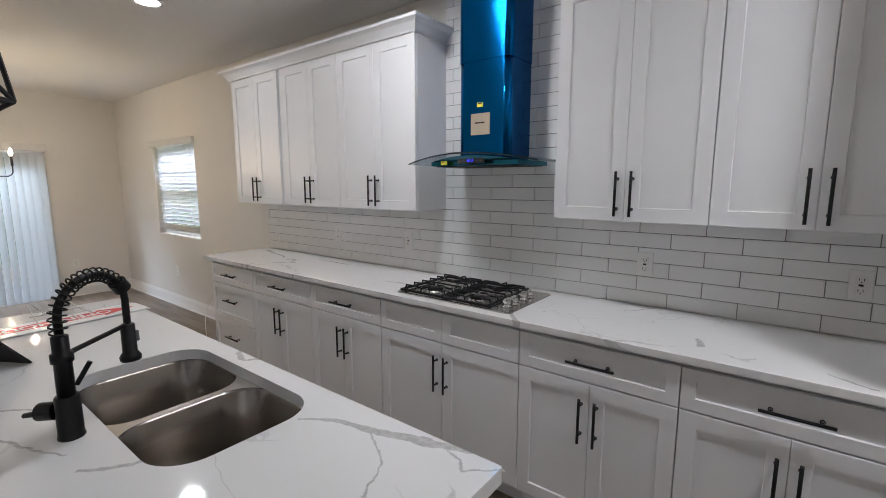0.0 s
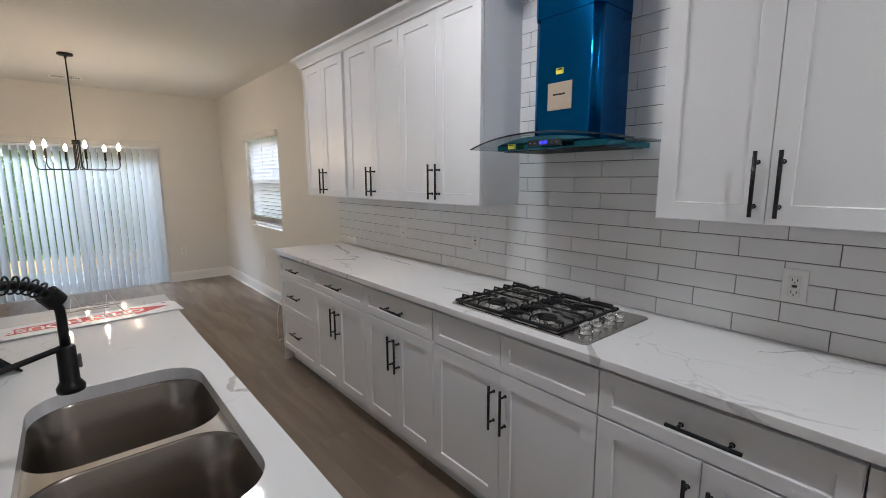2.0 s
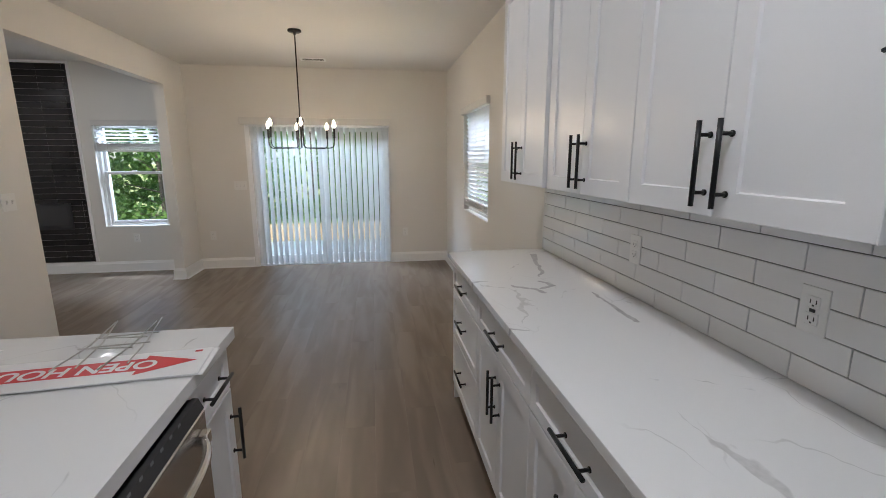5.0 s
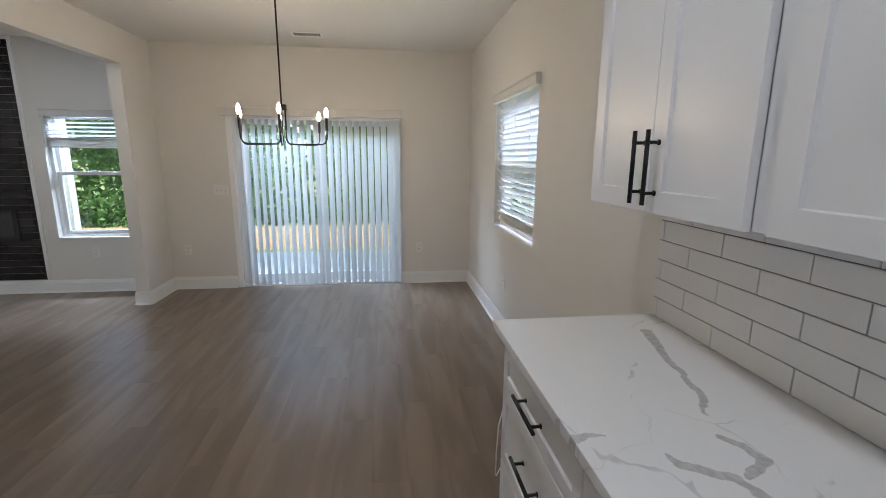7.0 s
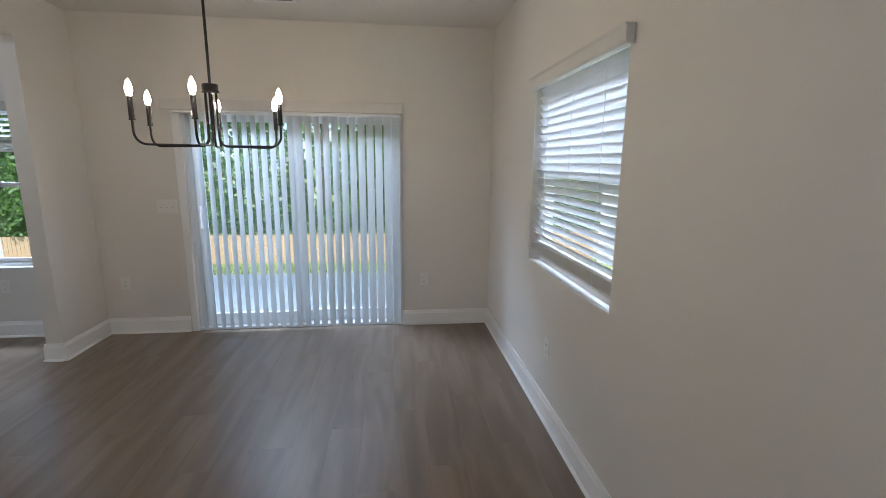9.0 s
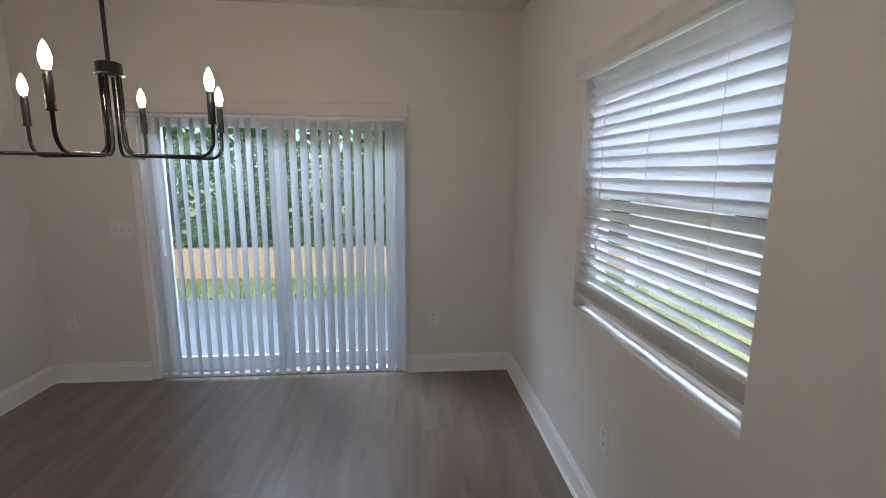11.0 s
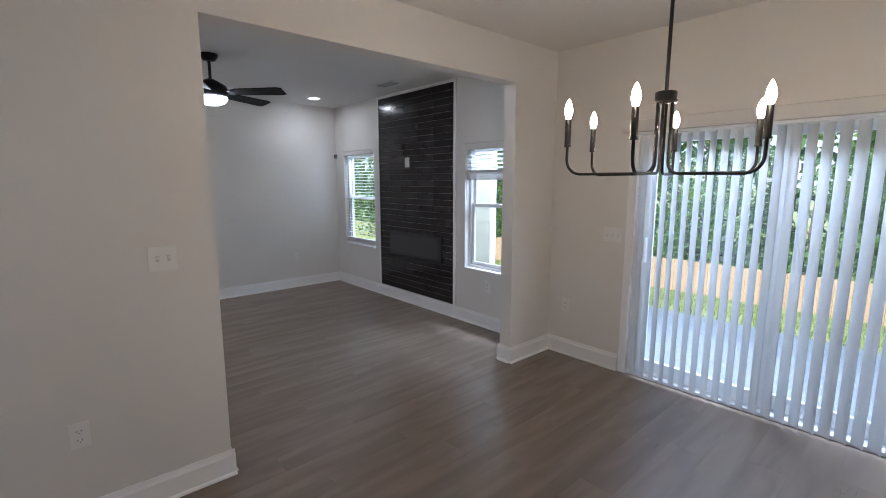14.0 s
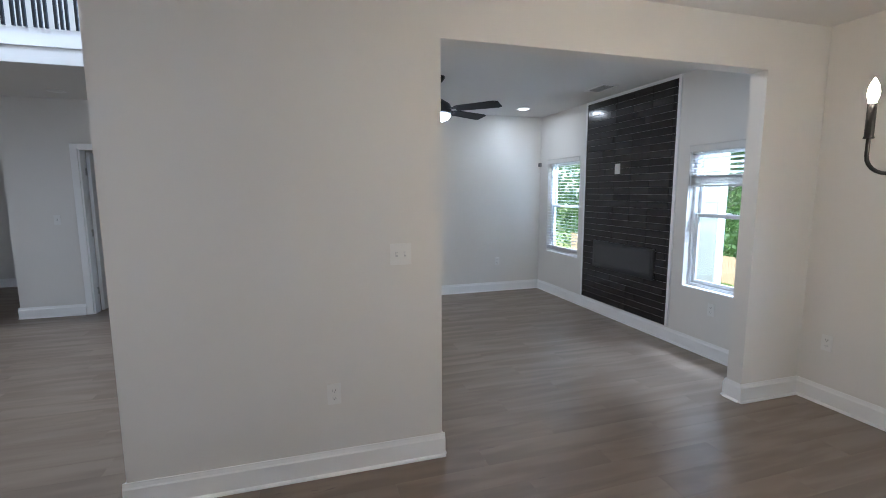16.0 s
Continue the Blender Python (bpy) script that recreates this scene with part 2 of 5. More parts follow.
def plank_wood():
    """Grey-brown vinyl plank with long grain; each plank has its own tone."""
    m = bpy.data.materials.new("vinyl_plank")
    m.use_nodes = True
    nt = m.node_tree
    p = nt.nodes["Principled BSDF"]
    co = nt.nodes.new("ShaderNodeTexCoord").outputs["Object"]
    info = nt.nodes.new("ShaderNodeObjectInfo")
    add = nt.nodes.new("ShaderNodeVectorMath")
    add.operation = "ADD"
    off = nt.nodes.new("ShaderNodeCombineXYZ")
    nt.links.new(math_node(nt, "MULTIPLY", info.outputs["Random"], 37.0), off.inputs[0])
    nt.links.new(math_node(nt, "MULTIPLY", info.outputs["Random"], 91.0), off.inputs[1])
    nt.links.new(co, add.inputs[0])
    nt.links.new(off.outputs[0], add.inputs[1])
    mp = nt.nodes.new("ShaderNodeMapping")
    mp.inputs["Scale"].default_value = (0.55, 4.2, 1.0)
    nt.links.new(add.outputs[0], mp.inputs["Vector"])
    grain = noise_node(nt, mp.outputs[0], 2.3, 3, 0.7, 0.36)
    mp2 = nt.nodes.new("ShaderNodeMapping")
    mp2.inputs["Scale"].default_value = (0.9, 3.6, 1.0)
    nt.links.new(add.outputs[0], mp2.inputs["Vector"])
    broad = noise_node(nt, mp2.outputs[0], 1.1, 3, 1.0)
    knots = ramp(nt, noise_node(nt, mp2.outputs[0], 5.5, 2, 1.5), 0.72, 0.80, 0, 0.7)
    base = mix_color(nt, ramp(nt, grain, 0.32, 0.68, 0, 1), (0.176, 0.133, 0.099), (0.232, 0.182, 0.139))
    base = mix_color(nt, ramp(nt, broad, 0.42, 0.70, 0, 0.6), base, (0.158, 0.119, 0.090))
    base = mix_color(nt, knots, base, (0.085, 0.062, 0.045))
    tone = ramp(nt, info.outputs["Random"], 0, 1, 0.96, 1.04)
    sc = nt.nodes.new("ShaderNodeVectorMath")
    sc.operation = "SCALE"
    nt.links.new(base, sc.inputs[0])
    nt.links.new(tone, sc.inputs["Scale"])
    nt.links.new(sc.outputs[0], p.inputs["Base Color"])
    nt.links.new(ramp(nt, grain, 0.3, 0.7, 0.37, 0.30), p.inputs["Roughness"])
    b = nt.nodes.new("ShaderNodeBump")
    b.inputs["Strength"].default_value, b.inputs["Distance"].default_value = 0.10, 0.002
    nt.links.new(grain, b.inputs["Height"])
    nt.links.new(b.outputs[0], p.inputs["Normal"])
    return m


def thin_glass(name, tint=(1, 1, 1), gloss=0.08):
    m = bpy.data.materials.new(name)
    m.use_nodes = True
    nt = m.node_tree
    nt.nodes.remove(nt.nodes["Principled BSDF"])
    out = nt.nodes["Material Output"]
    tr = nt.nodes.new("ShaderNodeBsdfTransparent")
    tr.inputs[0].default_value = (*tint, 1)
    gl = nt.nodes.new("ShaderNodeBsdfGlossy")
    gl.inputs["Roughness"].default_value = 0.02
    mix = nt.nodes.new("ShaderNodeMixShader")
    mix.inputs[0].default_value = gloss
    nt.links.new(tr.outputs[0], mix.inputs[1])
    nt.links.new(gl.outputs[0], mix.inputs[2])
    nt.links.new(mix.outputs[0], out.inputs[0])
    return m


def translucent(name, color, amount=0.45, rough=0.5):
    m = bpy.data.materials.new(name)
    m.use_nodes = True
    nt = m.node_tree
    p = nt.nodes["Principled BSDF"]
    p.inputs["Base Color"].default_value = (*color, 1)
    p.inputs["Roughness"].default_value = rough
    tl = nt.nodes.new("ShaderNodeBsdfTranslucent")
    tl.inputs[0].default_value = (*color, 1)
    mix = nt.nodes.new("ShaderNodeMixShader")
    mix.inputs[0].default_value = amount
    nt.links.new(p.outputs[0], mix.inputs[1])
    nt.links.new(tl.outputs[0], mix.inputs[2])
    nt.links.new(mix.outputs[0], nt.nodes["Material Output"].inputs[0])
    return m


def brushed(name, color, rough=0.3, axis=0, metal=1.0):
    """Metal with fine streaks along one axis."""
    m = material(name, color, rough, metal)
    nt = m.node_tree
    p = nt.nodes["Principled BSDF"]
    co = nt.nodes.new("ShaderNodeTexCoord").outputs["Object"]
    mp = nt.nodes.new("ShaderNodeMapping")
    s = [160.0, 160.0, 160.0]
    s[axis] = 4.0
    mp.inputs["Scale"].default_value = s
    nt.links.new(co, mp.inputs["Vector"])
    g = noise_node(nt, mp.outputs[0], 1.0, 3)
    nt.links.new(ramp(nt, g, 0.2, 0.8, rough * 0.94, rough * 1.07), p.inputs["Roughness"])
    return m


def varied(name, color, rough, spread, bump=0.0, bump_scale=40.0):
    """Alike pieces that differ a little in tone, by object."""
    m = material(name, color, rough, bump=bump, bump_scale=bump_scale)
    nt = m.node_tree
    info = nt.nodes.new("ShaderNodeObjectInfo")
    sc = nt.nodes.new("ShaderNodeVectorMath")
    sc.operation = "SCALE"
    sc.inputs[0].default_value = color
    nt.links.new(ramp(nt, info.outputs["Random"], 0, 1, 1 - spread, 1 + spread), sc.inputs["Scale"])
    nt.links.new(sc.outputs[0], nt.nodes["Principled BSDF"].inputs["Base Color"])
    return m


def leaf_material(name, dark, light):
    m = bpy.data.materials.new(name)
    m.use_nodes = True
    nt = m.node_tree
    p = nt.nodes["Principled BSDF"]
    geo = nt.nodes.new("ShaderNodeNewGeometry")
    c = mix_color(nt, geo.outputs["Random Per Island"], dark, light)
    nt.links.new(c, p.inputs["Base Color"])
    p.inputs["Roughness"].default_value = 0.55
    tl = nt.nodes.new("ShaderNodeBsdfTranslucent")
    nt.links.new(c, tl.inputs[0])
    mix = nt.nodes.new("ShaderNodeMixShader")
    mix.inputs[0].default_value = 0.35
    nt.links.new(p.outputs[0], mix.inputs[1])
    nt.links.new(tl.outputs[0], mix.inputs[2])
    nt.links.new(mix.outputs[0], nt.nodes["Material Output"].inputs[0])
    return m


M_WALL = material("wall_paint", (0.74, 0.722, 0.692), 0.6, bump=0.15, bump_scale=260, vary=0.015, vary_scale=1.3)
M_CEIL = material("ceiling_paint", (0.74, 0.73, 0.71), 0.75, bump=0.15, bump_scale=180, vary=0.012, vary_scale=1.1)
M_TRIM = material("trim_paint", (0.86, 0.86, 0.86), 0.32, vary=0.01, vary_scale=4)
M_CAB = material("cabinet_paint", (0.80, 0.805, 0.82), 0.36, bump=0.05, bump_scale=300, vary=0.012, vary_scale=2.5)
M_GAP = material("cabinet_carcass", (0.55, 0.55, 0.56), 0.5, vary=0.05)
M_QUARTZ = quartz("veined_quartz_wall", [
    (-4.557, 3.258, 0.018, -4.409, 3.206, 0.013), (-4.409, 3.206, 0.013, -4.255, 3.183, 0.009), (-4.255, 3.183, 0.009, -4.139, 3.152, 0.011),
    (-4.139, 3.152, 0.011, -4.063, 3.108, 0.004), (-3.990, 3.072, 0.006, -3.963, 3.100, 0.010), (-3.963, 3.100, 0.010, -3.912, 3.106, 0.014),
    (-3.912, 3.106, 0.014, -3.875, 3.047, 0.010), (-3.951, 2.929, 0.004, -3.918, 2.949, 0.013), (-3.918, 2.949, 0.013, -3.890, 2.981, 0.013),
    (-3.890, 2.981, 0.013, -3.871, 3.017, 0.014), (-3.871, 3.017, 0.014, -3.816, 3.030, 0.010), (-4.016, 2.771, 0.012, -4.026, 2.804, 0.008),
    (-4.026, 2.804, 0.008, -4.020, 2.840, 0.002),
    (-3.78, 3.24, 0.004, -3.45, 3.22, 0.012),
    (-3.47, 2.74, 0.012, -3.42, 2.82, 0.003), (-1.88, 2.86, 0.006, -1.79, 2.75, 0.014), (-1.13, 2.98, 0.010, -1.115, 2.90, 0.013),
    (-1.16, 2.74, 0.004, -0.95, 2.75, 0.010), (-1.47, 3.21, 0.002, -1.36, 3.35, 0.007), (-0.76, 2.87, 0.003, -0.66, 2.81, 0.007)])
M_QUARTZ_ISLAND = quartz("veined_quartz_island", [
    (-1.837, 1.708, 0.003, -1.745, 1.759, 0.007), (-1.745, 1.759, 0.007, -1.621, 1.793, 0.013), (-1.621, 1.793, 0.013, -1.506, 1.823, 0.017),
    (-1.506, 1.823, 0.017, -1.408, 1.863, 0.007), (-1.642, 1.777, 0.002, -1.540, 1.704, 0.002), (-1.540, 1.704, 0.002, -1.495, 1.608, 0.003),
    (-1.445, 1.829, 0.003, -1.391, 1.784, 0.003), (-1.391, 1.784, 0.003, -1.336, 1.839, 0.002), (-2.436, 1.879, 0.005, -2.380, 1.829, 0.009),
    (-2.380, 1.829, 0.009, -2.335, 1.822, 0.010), (-2.335, 1.822, 0.010, -2.297, 1.820, 0.004), (-2.291, 1.834, 0.010, -2.262, 1.871, 0.012),
    (-2.262, 1.871, 0.012, -2.295, 1.885, 0.007),
    (-2.52, 1.22, 0.006, -2.42, 1.31, 0.003),
    (-2.02, 1.30, 0.004, -1.93, 1.41, 0.007), (-2.32, 1.21, 0.006, -2.10, 1.30, 0.003)])
M_PLANK = plank_wood()
M_BLACK = material("matte_black_metal", (0.018, 0.018, 0.019), 0.38, 0.6, vary=0.2, vary_scale=30)
M_CAST = material("cast_iron", (0.012, 0.012, 0.013), 0.5, 0.0, bump=0.3, bump_scale=400, vary=0.2, vary_scale=40, spec=0.25)
M_STEEL = brushed("brushed_steel", (0.62, 0.605, 0.585), 0.24, 0)
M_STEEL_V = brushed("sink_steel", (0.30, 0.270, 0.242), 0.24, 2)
M_CHROME = material("polished_chrome", (0.78, 0.77, 0.76), 0.08, 1.0, rough_vary=0.02)
M_DARK = material("dark_steel_panel", (0.05, 0.05, 0.052), 0.3, 0.7, vary=0.1)
M_SUBWAY = varied("white_glazed_tile", (0.80, 0.80, 0.80), 0.07, 0.015, bump=0.03, bump_scale=12)
M_GROUT = material("grey_grout", (0.16, 0.16, 0.165), 0.9, vary=0.12, vary_scale=60)
M_BTILE = varied("black_glazed_tile", (0.020, 0.018, 0.018), 0.16, 0.25, bump=0.05, bump_scale=14)
M_BGROUT = material("pale_grout", (0.52, 0.48, 0.45), 0.9, vary=0.2, vary_scale=50)
M_FILM = brushed("blue_film_on_steel", (0.004, 0.13, 0.38), 0.22, 2, 0.95)
M_FILM.node_tree.nodes["Principled BSDF"].inputs["Anisotropic"].default_value = 0.9
M_FILM.node_tree.nodes["Principled BSDF"].inputs["Anisotropic Rotation"].default_value = 0.25
M_FILM2 = brushed("teal_film_on_steel", (0.03, 0.20, 0.29), 0.2, 0, 0.95)
M_FILM3 = brushed("film_under_hood", (0.09, 0.14, 0.19), 0.25, 0, 0.95)
M_GLASS = thin_glass("window_glass", (0.96, 0.98, 0.98), 0.06)
M_HOODGLASS = thin_glass("hood_glass", (0.80, 0.84, 0.85), 0.10)
M_GLASSEDGE = material("smoked_glass_edge", (0.02, 0.03, 0.035), 0.1)
M_BLIND = translucent("blind_vinyl", (0.76, 0.78, 0.79), 0.30)
M_FAUX = translucent("faux_wood_slat", (0.84, 0.84, 0.85), 0.30, 0.35)
# white of the blinds, darkened in the colour for backlit, shaded pieces
M_BLIND_SHADE = material("shaded_blind_vinyl", (0.68, 0.67, 0.65), 0.45, vary=0.02, vary_scale=6)
M_VINYL = material("white_vinyl_frame", (0.80, 0.81, 0.82), 0.35, vary=0.01)
M_PLASTIC = material("white_plastic", (0.79, 0.785, 0.77), 0.3, vary=0.01)
M_SLOT = material("dark_slot", (0.03, 0.03, 0.03), 0.6)
M_BULB = emitter("lit_bulb", (1.0, 0.75, 0.47), 140.0)
M_CAN = emitter("lit_lens", (1.0, 0.96, 0.90), 4.0)
M_CARD = material("tan_card", (0.45, 0.37, 0.28), 0.7, vary=0.04, vary_scale=20)
M_YELLOW = material("yellow_sticker", (0.75, 0.72, 0.05), 0.5, vary=0.05, vary_scale=30)
M_INK = material("black_ink", (0.02, 0.02, 0.02), 0.6)
M_RED = material("red_print", (0.62, 0.035, 0.045), 0.35, vary=0.04, vary_scale=10)
M_SIGN = material("white_coroplast", (0.82, 0.82, 0.82), 0.3, vary=0.02, vary_scale=10)
M_PAPER = material("white_paper", (0.80, 0.80, 0.79), 0.7, vary=0.02, vary_scale=8)
M_WIRE = material("galvanised_wire", (0.55, 0.54, 0.52), 0.35, 0.9, vary=0.1, vary_scale=30)
M_FENCE = varied("cedar_picket", (0.40, 0.27, 0.155), 0.8, 0.14, bump=0.3, bump_scale=60)
M_SIDING = material("lap_siding", (0.72, 0.73, 0.70), 0.6, bump=0.1, bump_scale=60, vary=0.04)
M_CHASE = material("beige_siding", (0.36, 0.33, 0.25), 0.6, bump=0.1, bump_scale=60, vary=0.05)
M_CONC = material("patio_concrete", (0.30, 0.30, 0.30), 0.9, bump=0.25, bump_scale=150, vary=0.10, vary_scale=2.5)
M_BARK = material("bark", (0.10, 0.075, 0.055), 0.9, bump=0.8, bump_scale=30, vary=0.3, vary_scale=10)
M_LEAF = leaf_material("leaf_green", (0.045, 0.105, 0.024), (0.16, 0.27, 0.055))
M_GRASS = leaf_material("grass_green", (0.18, 0.24, 0.06), (0.34, 0.38, 0.12))
M_SOIL = material("lawn_soil", (0.25, 0.27, 0.09), 0.95, bump=0.5, bump_scale=60, vary=0.3, vary_scale=1.5)

# ---- the setting ----
CEIL = 2.66
N_IN, W_IN, S_IN = 3.39, -8.52, -0.07     # inner faces: north, west, south divider


def wall(name, x0, x1, y0, y1, z0, z1, holes=(), along="x"):
    """A wall as one mesh; holes are (lo, hi, z_lo, z_hi) along the wall."""
    bm = bmesh.new()
    lo, hi = (x0, x1) if along == "x" else (y0, y1)
    cuts = sorted({lo, hi, *[h[0] for h in holes], *[h[1] for h in holes]})
    for a, b in zip(cuts, cuts[1:]):
        mid = (a + b) / 2
        spans = [(z0, z1)]
        for h in holes:
            if h[0] < mid < h[1]:
                spans = [s for p, q in spans for s in ((p, min(q, h[2])), (max(p, h[3]), q)) if s[1] - s[0] > 1e-4]
        for p, q in spans:
            if along == "x":
                box(bm, a, b, y0, y1, p, q)
            else:
                box(bm, x0, x1, a, b, p, q)
    bmesh.ops.remove_doubles(bm, verts=bm.verts[:], dist=1e-5)
    ob = part(name, bm, M_WALL)
    return tagged(ob, "cream painted plaster wall", "wall", kind="structure")


WIN_N = (-7.283, -6.157, 0.885, 2.015)
DOOR_W = (0.735, 2.555, 0.0, 1.975)
WIN_A = (-1.155, -0.36, 0.605, 1.965)
WIN_B = (-3.765, -2.945, 0.625, 1.975)
wall("wall_north", -8.67, 1.65, N_IN, N_IN + 0.15, 0, 2.95, [WIN_N])
wall("wall_west", -8.67, W_IN, -4.15, N_IN, 0, 2.95, [DOOR_W, WIN_A, WIN_B], "y")
# unseen wall, added at this height so its shadow covers the patio
wall("wall_patio_shade", -8.67, W_IN, -4.15, N_IN + 0.15, 2.951, 4.35, along="y")
divider = wall("wall_divider", W_IN, -4.10, S_IN - 0.118, S_IN, 0, CEIL, [(-7.972, -5.70, 0.0, 2.338)])


def divider_y(x):
    """The divider stands a little out of square: the offset of its faces at x."""
    return -0.0143 * (x + 5.35)


def skew(ob):
    for v in ob.data.vertices:
        v.co.y += divider_y(v.co.x)
    return ob


skew(divider)
wall("wall_living_south", W_IN, -3.4, -4.15, -4.0, 0, CEIL)
wall("wall_hall_south", -3.4, -1.60, -4.50, -4.35, 0, 5.2, [(-3.15, -2.36, 0.0, 2.06)])
wall("wall_hall_return", -1.75, -1.60, -6.9, -4.50, 0, CEIL, along="y")
wall("wall_hall_end", -1.60, 1.65, -6.9, -6.75, 0, CEIL)
wall("wall_loft_end", -1.60, 1.65, -4.50, -4.35, 2.96, 5.2)
wall("wall_room_behind", -3.4, -1.75, -6.0, -5.9, 0, CEIL)
wall("wall_room_side", -3.5, -3.4, -6.0, -4.5, 0, CEIL, along="y")
wall("wall_east", 1.50, 1.65, -6.75, N_IN, 0, 5.2, along="y")
wall("wall_kitchen_end", -0.50, -0.38, 2.66, N_IN, 0, CEIL, along="y")
wall("wall_above_kitchen", -4.10, 1.50, -0.20, S_IN, 2.5, 5.2)
wall("wall_above_living", -4.22, -4.10, -4.35, -0.20, CEIL, 5.2, along="y")


def slab(name, x0, x1, y0, y1, z0, z1, mat=M_CEIL, label="off-white painted ceiling", cat="ceiling"):
    return tagged(part(name, boxed(x0, x1, y0, y1, z0, z1), mat), label, cat, kind="structure")


slab("ceiling", W_IN, 1.50, S_IN - 0.018, N_IN, CEIL, 2.8)
slab("ceiling_living", W_IN, -4.22, -4.0, -0.09, CEIL, 2.8)
HALL_EDGE = -2.64
slab("ceiling_hall", -4.10, 1.50, -6.75, HALL_EDGE, CEIL, 2.95)
slab("ceiling_loft", -4.22, 1.50, -4.35, -0.20, 5.2, 5.3)
slab("ceiling_room_behind", -3.4, -1.75, -5.9, -4.5, CEIL, 2.75)

# baseboards, butted at the corners
BB_H, BB_T = 0.138, 0.016


def baseboard(x0, x1, y0, y1, out):
    """out: the way it faces, '+x', '-x', '+y' or '-y'; stepped top edge, quarter-round shoe at the floor."""
    prof = [(0, 0), (BB_T + 0.014, 0), (BB_T + 0.013, 0.007), (BB_T + 0.008, 0.013), (BB_T, 0.016), (BB_T, BB_H - 0.03), (BB_T * 0.7, BB_H - 0.022), (BB_T * 0.45, BB_H - 0.006), (BB_T * 0.4, BB_H), (0, BB_H)]
    bm = bmesh.new()
    s = 1 if out[0] == "+" else -1
    if out[1] == "y":
        extrude_profile(bm, [(y0 + s * u, v) for u, v in prof], "x", x0, x1)
    else:
        extrude_profile(bm, [(x0 + s * u, v) for u, v in prof], "y", y0, y1)
    return tagged(part("baseboard", bm, M_TRIM), "white painted baseboard along the wall", "baseboard", kind="structure")


baseboard(W_IN + BB_T, -4.66, N_IN, 0, "-y")
baseboard(W_IN, 0, 2.575, N_IN, "+x")
baseboard(W_IN, 0, S_IN, 0.665, "+x")
S_BACK = S_IN - 0.118
for run in ((W_IN, -7.972 + BB_T, S_IN, 0, "+y"), (-7.972, 0, S_BACK, S_IN, "+x"), (W_IN, -7.972 + BB_T, S_BACK, 0, "-y"),
            (-5.70 - BB_T, -4.10 + BB_T, S_IN, 0, "+y"), (-5.70, 0, S_BACK, S_IN, "-x"), (-4.10, 0, S_BACK, S_IN, "+x"), (-5.70 - BB_T, -4.10 + BB_T, S_BACK, 0, "-y")):
    skew(baseboard(*run))
baseboard(W_IN, 0, -4.0, -0.20 - BB_T, "+x")
baseboard(W_IN + BB_T, -3.4, -4.0, 0, "+y")
baseboard(-2.28, -1.60 + BB_T, -4.35, 0, "+y")
baseboard(-1.60, 0, -6.75, -4.35, "+x")
baseboard(-1.60 + BB_T, 1.5, -6.75, 0, "+y")

# ---- windows and the patio door ----
def slat_mesh(name, length, width, thick, crown, mat, n=4):
    """One curved blind slat along x, its width along y."""
    bm = bmesh.new()
    top, bot = [], []
    for i in range(n + 1):
        u = i / n - 0.5
        z = crown * (1 - 4 * u * u)
        top.append((u * width, z + thick / 2))
        bot.append((u * width, z - thick / 2))
    extrude_profile(bm, top + bot[::-1], "x", -length / 2, length / 2)
    return link_mesh(name, bm, mat)


def hung_window(name, m, width, z0, z1):
    """A white vinyl double-hung window; local x along the wall, y outwards, m puts the middle of the opening's foot in place."""
    root = new(name)
    root.matrix_world = m
    tagged(root, "white vinyl double-hung window with two glass sashes", "window", kind="structure")
    h, w = z1 - z0, width / 2
    for nm, b in (("window_frame", (-w, -w + 0.035, 0.06, 0.14, 0, h)), ("window_frame", (w - 0.035, w, 0.06, 0.14, 0, h)),
                  ("window_frame", (-w + 0.035, w - 0.035, 0.06, 0.14, 0, 0.04)), ("window_frame", (-w + 0.035, w - 0.035, 0.06, 0.14, h - 0.035, h))):
        part(nm, boxed(*b, 0.003), M_VINYL, root)
    mid = h * 0.515
    for nm, lo, hi, y in (("lower_sash", 0.04, mid + 0.02, 0.075), ("upper_sash", mid - 0.02, h - 0.035, 0.105)):
        bm = bmesh.new()
        a, s = w - 0.035, 0.038
        box(bm, -a, -a + s, y, y + 0.028, lo, hi, 0.003)
        box(bm, a - s, a, y, y + 0.028, lo, hi, 0.003)
        box(bm, -a + s, a - s, y, y + 0.028, lo, lo + s, 0.003)
        box(bm, -a + s, a - s, y, y + 0.028, hi - s, hi, 0.003)
        sash = part(nm, bm, M_VINYL, root)
        pane = part("pane", boxed(-a + s - 0.004, a - s + 0.004, y + 0.012, y + 0.016, lo + s - 0.004, hi - s + 0.004), M_GLASS, sash)
        pane.visible_shadow = False
    part("sash_lock", boxed(-0.03, 0.03, 0.062, 0.076, mid + 0.02, mid + 0.032, 0.003), M_VINYL, root)
    part("window_sill", boxed(-w, w, 0.0, 0.06, -0.001, 0.012, 0.003), M_TRIM, root, "white painted sill")
    return root


def to_wall(side, mid, z):
    """The pose of a thing on a wall: local x along it, local y out of the house."""
    if side == "north":
        return pose(mid, N_IN, z)
    return pose(W_IN, mid, z, 0, 0, 90)


hung_window("window_1", to_wall("north", sum(WIN_N[:2]) / 2, WIN_N[2]), WIN_N[1] - WIN_N[0], WIN_N[2], WIN_N[3])
hung_window("window_2", to_wall("west", sum(WIN_A[:2]) / 2, WIN_A[2]), WIN_A[1] - WIN_A[0], WIN_A[2], WIN_A[3])
hung_window("window_3", to_wall("west", sum(WIN_B[:2]) / 2, WIN_B[2]), WIN_B[1] - WIN_B[0], WIN_B[2], WIN_B[3])


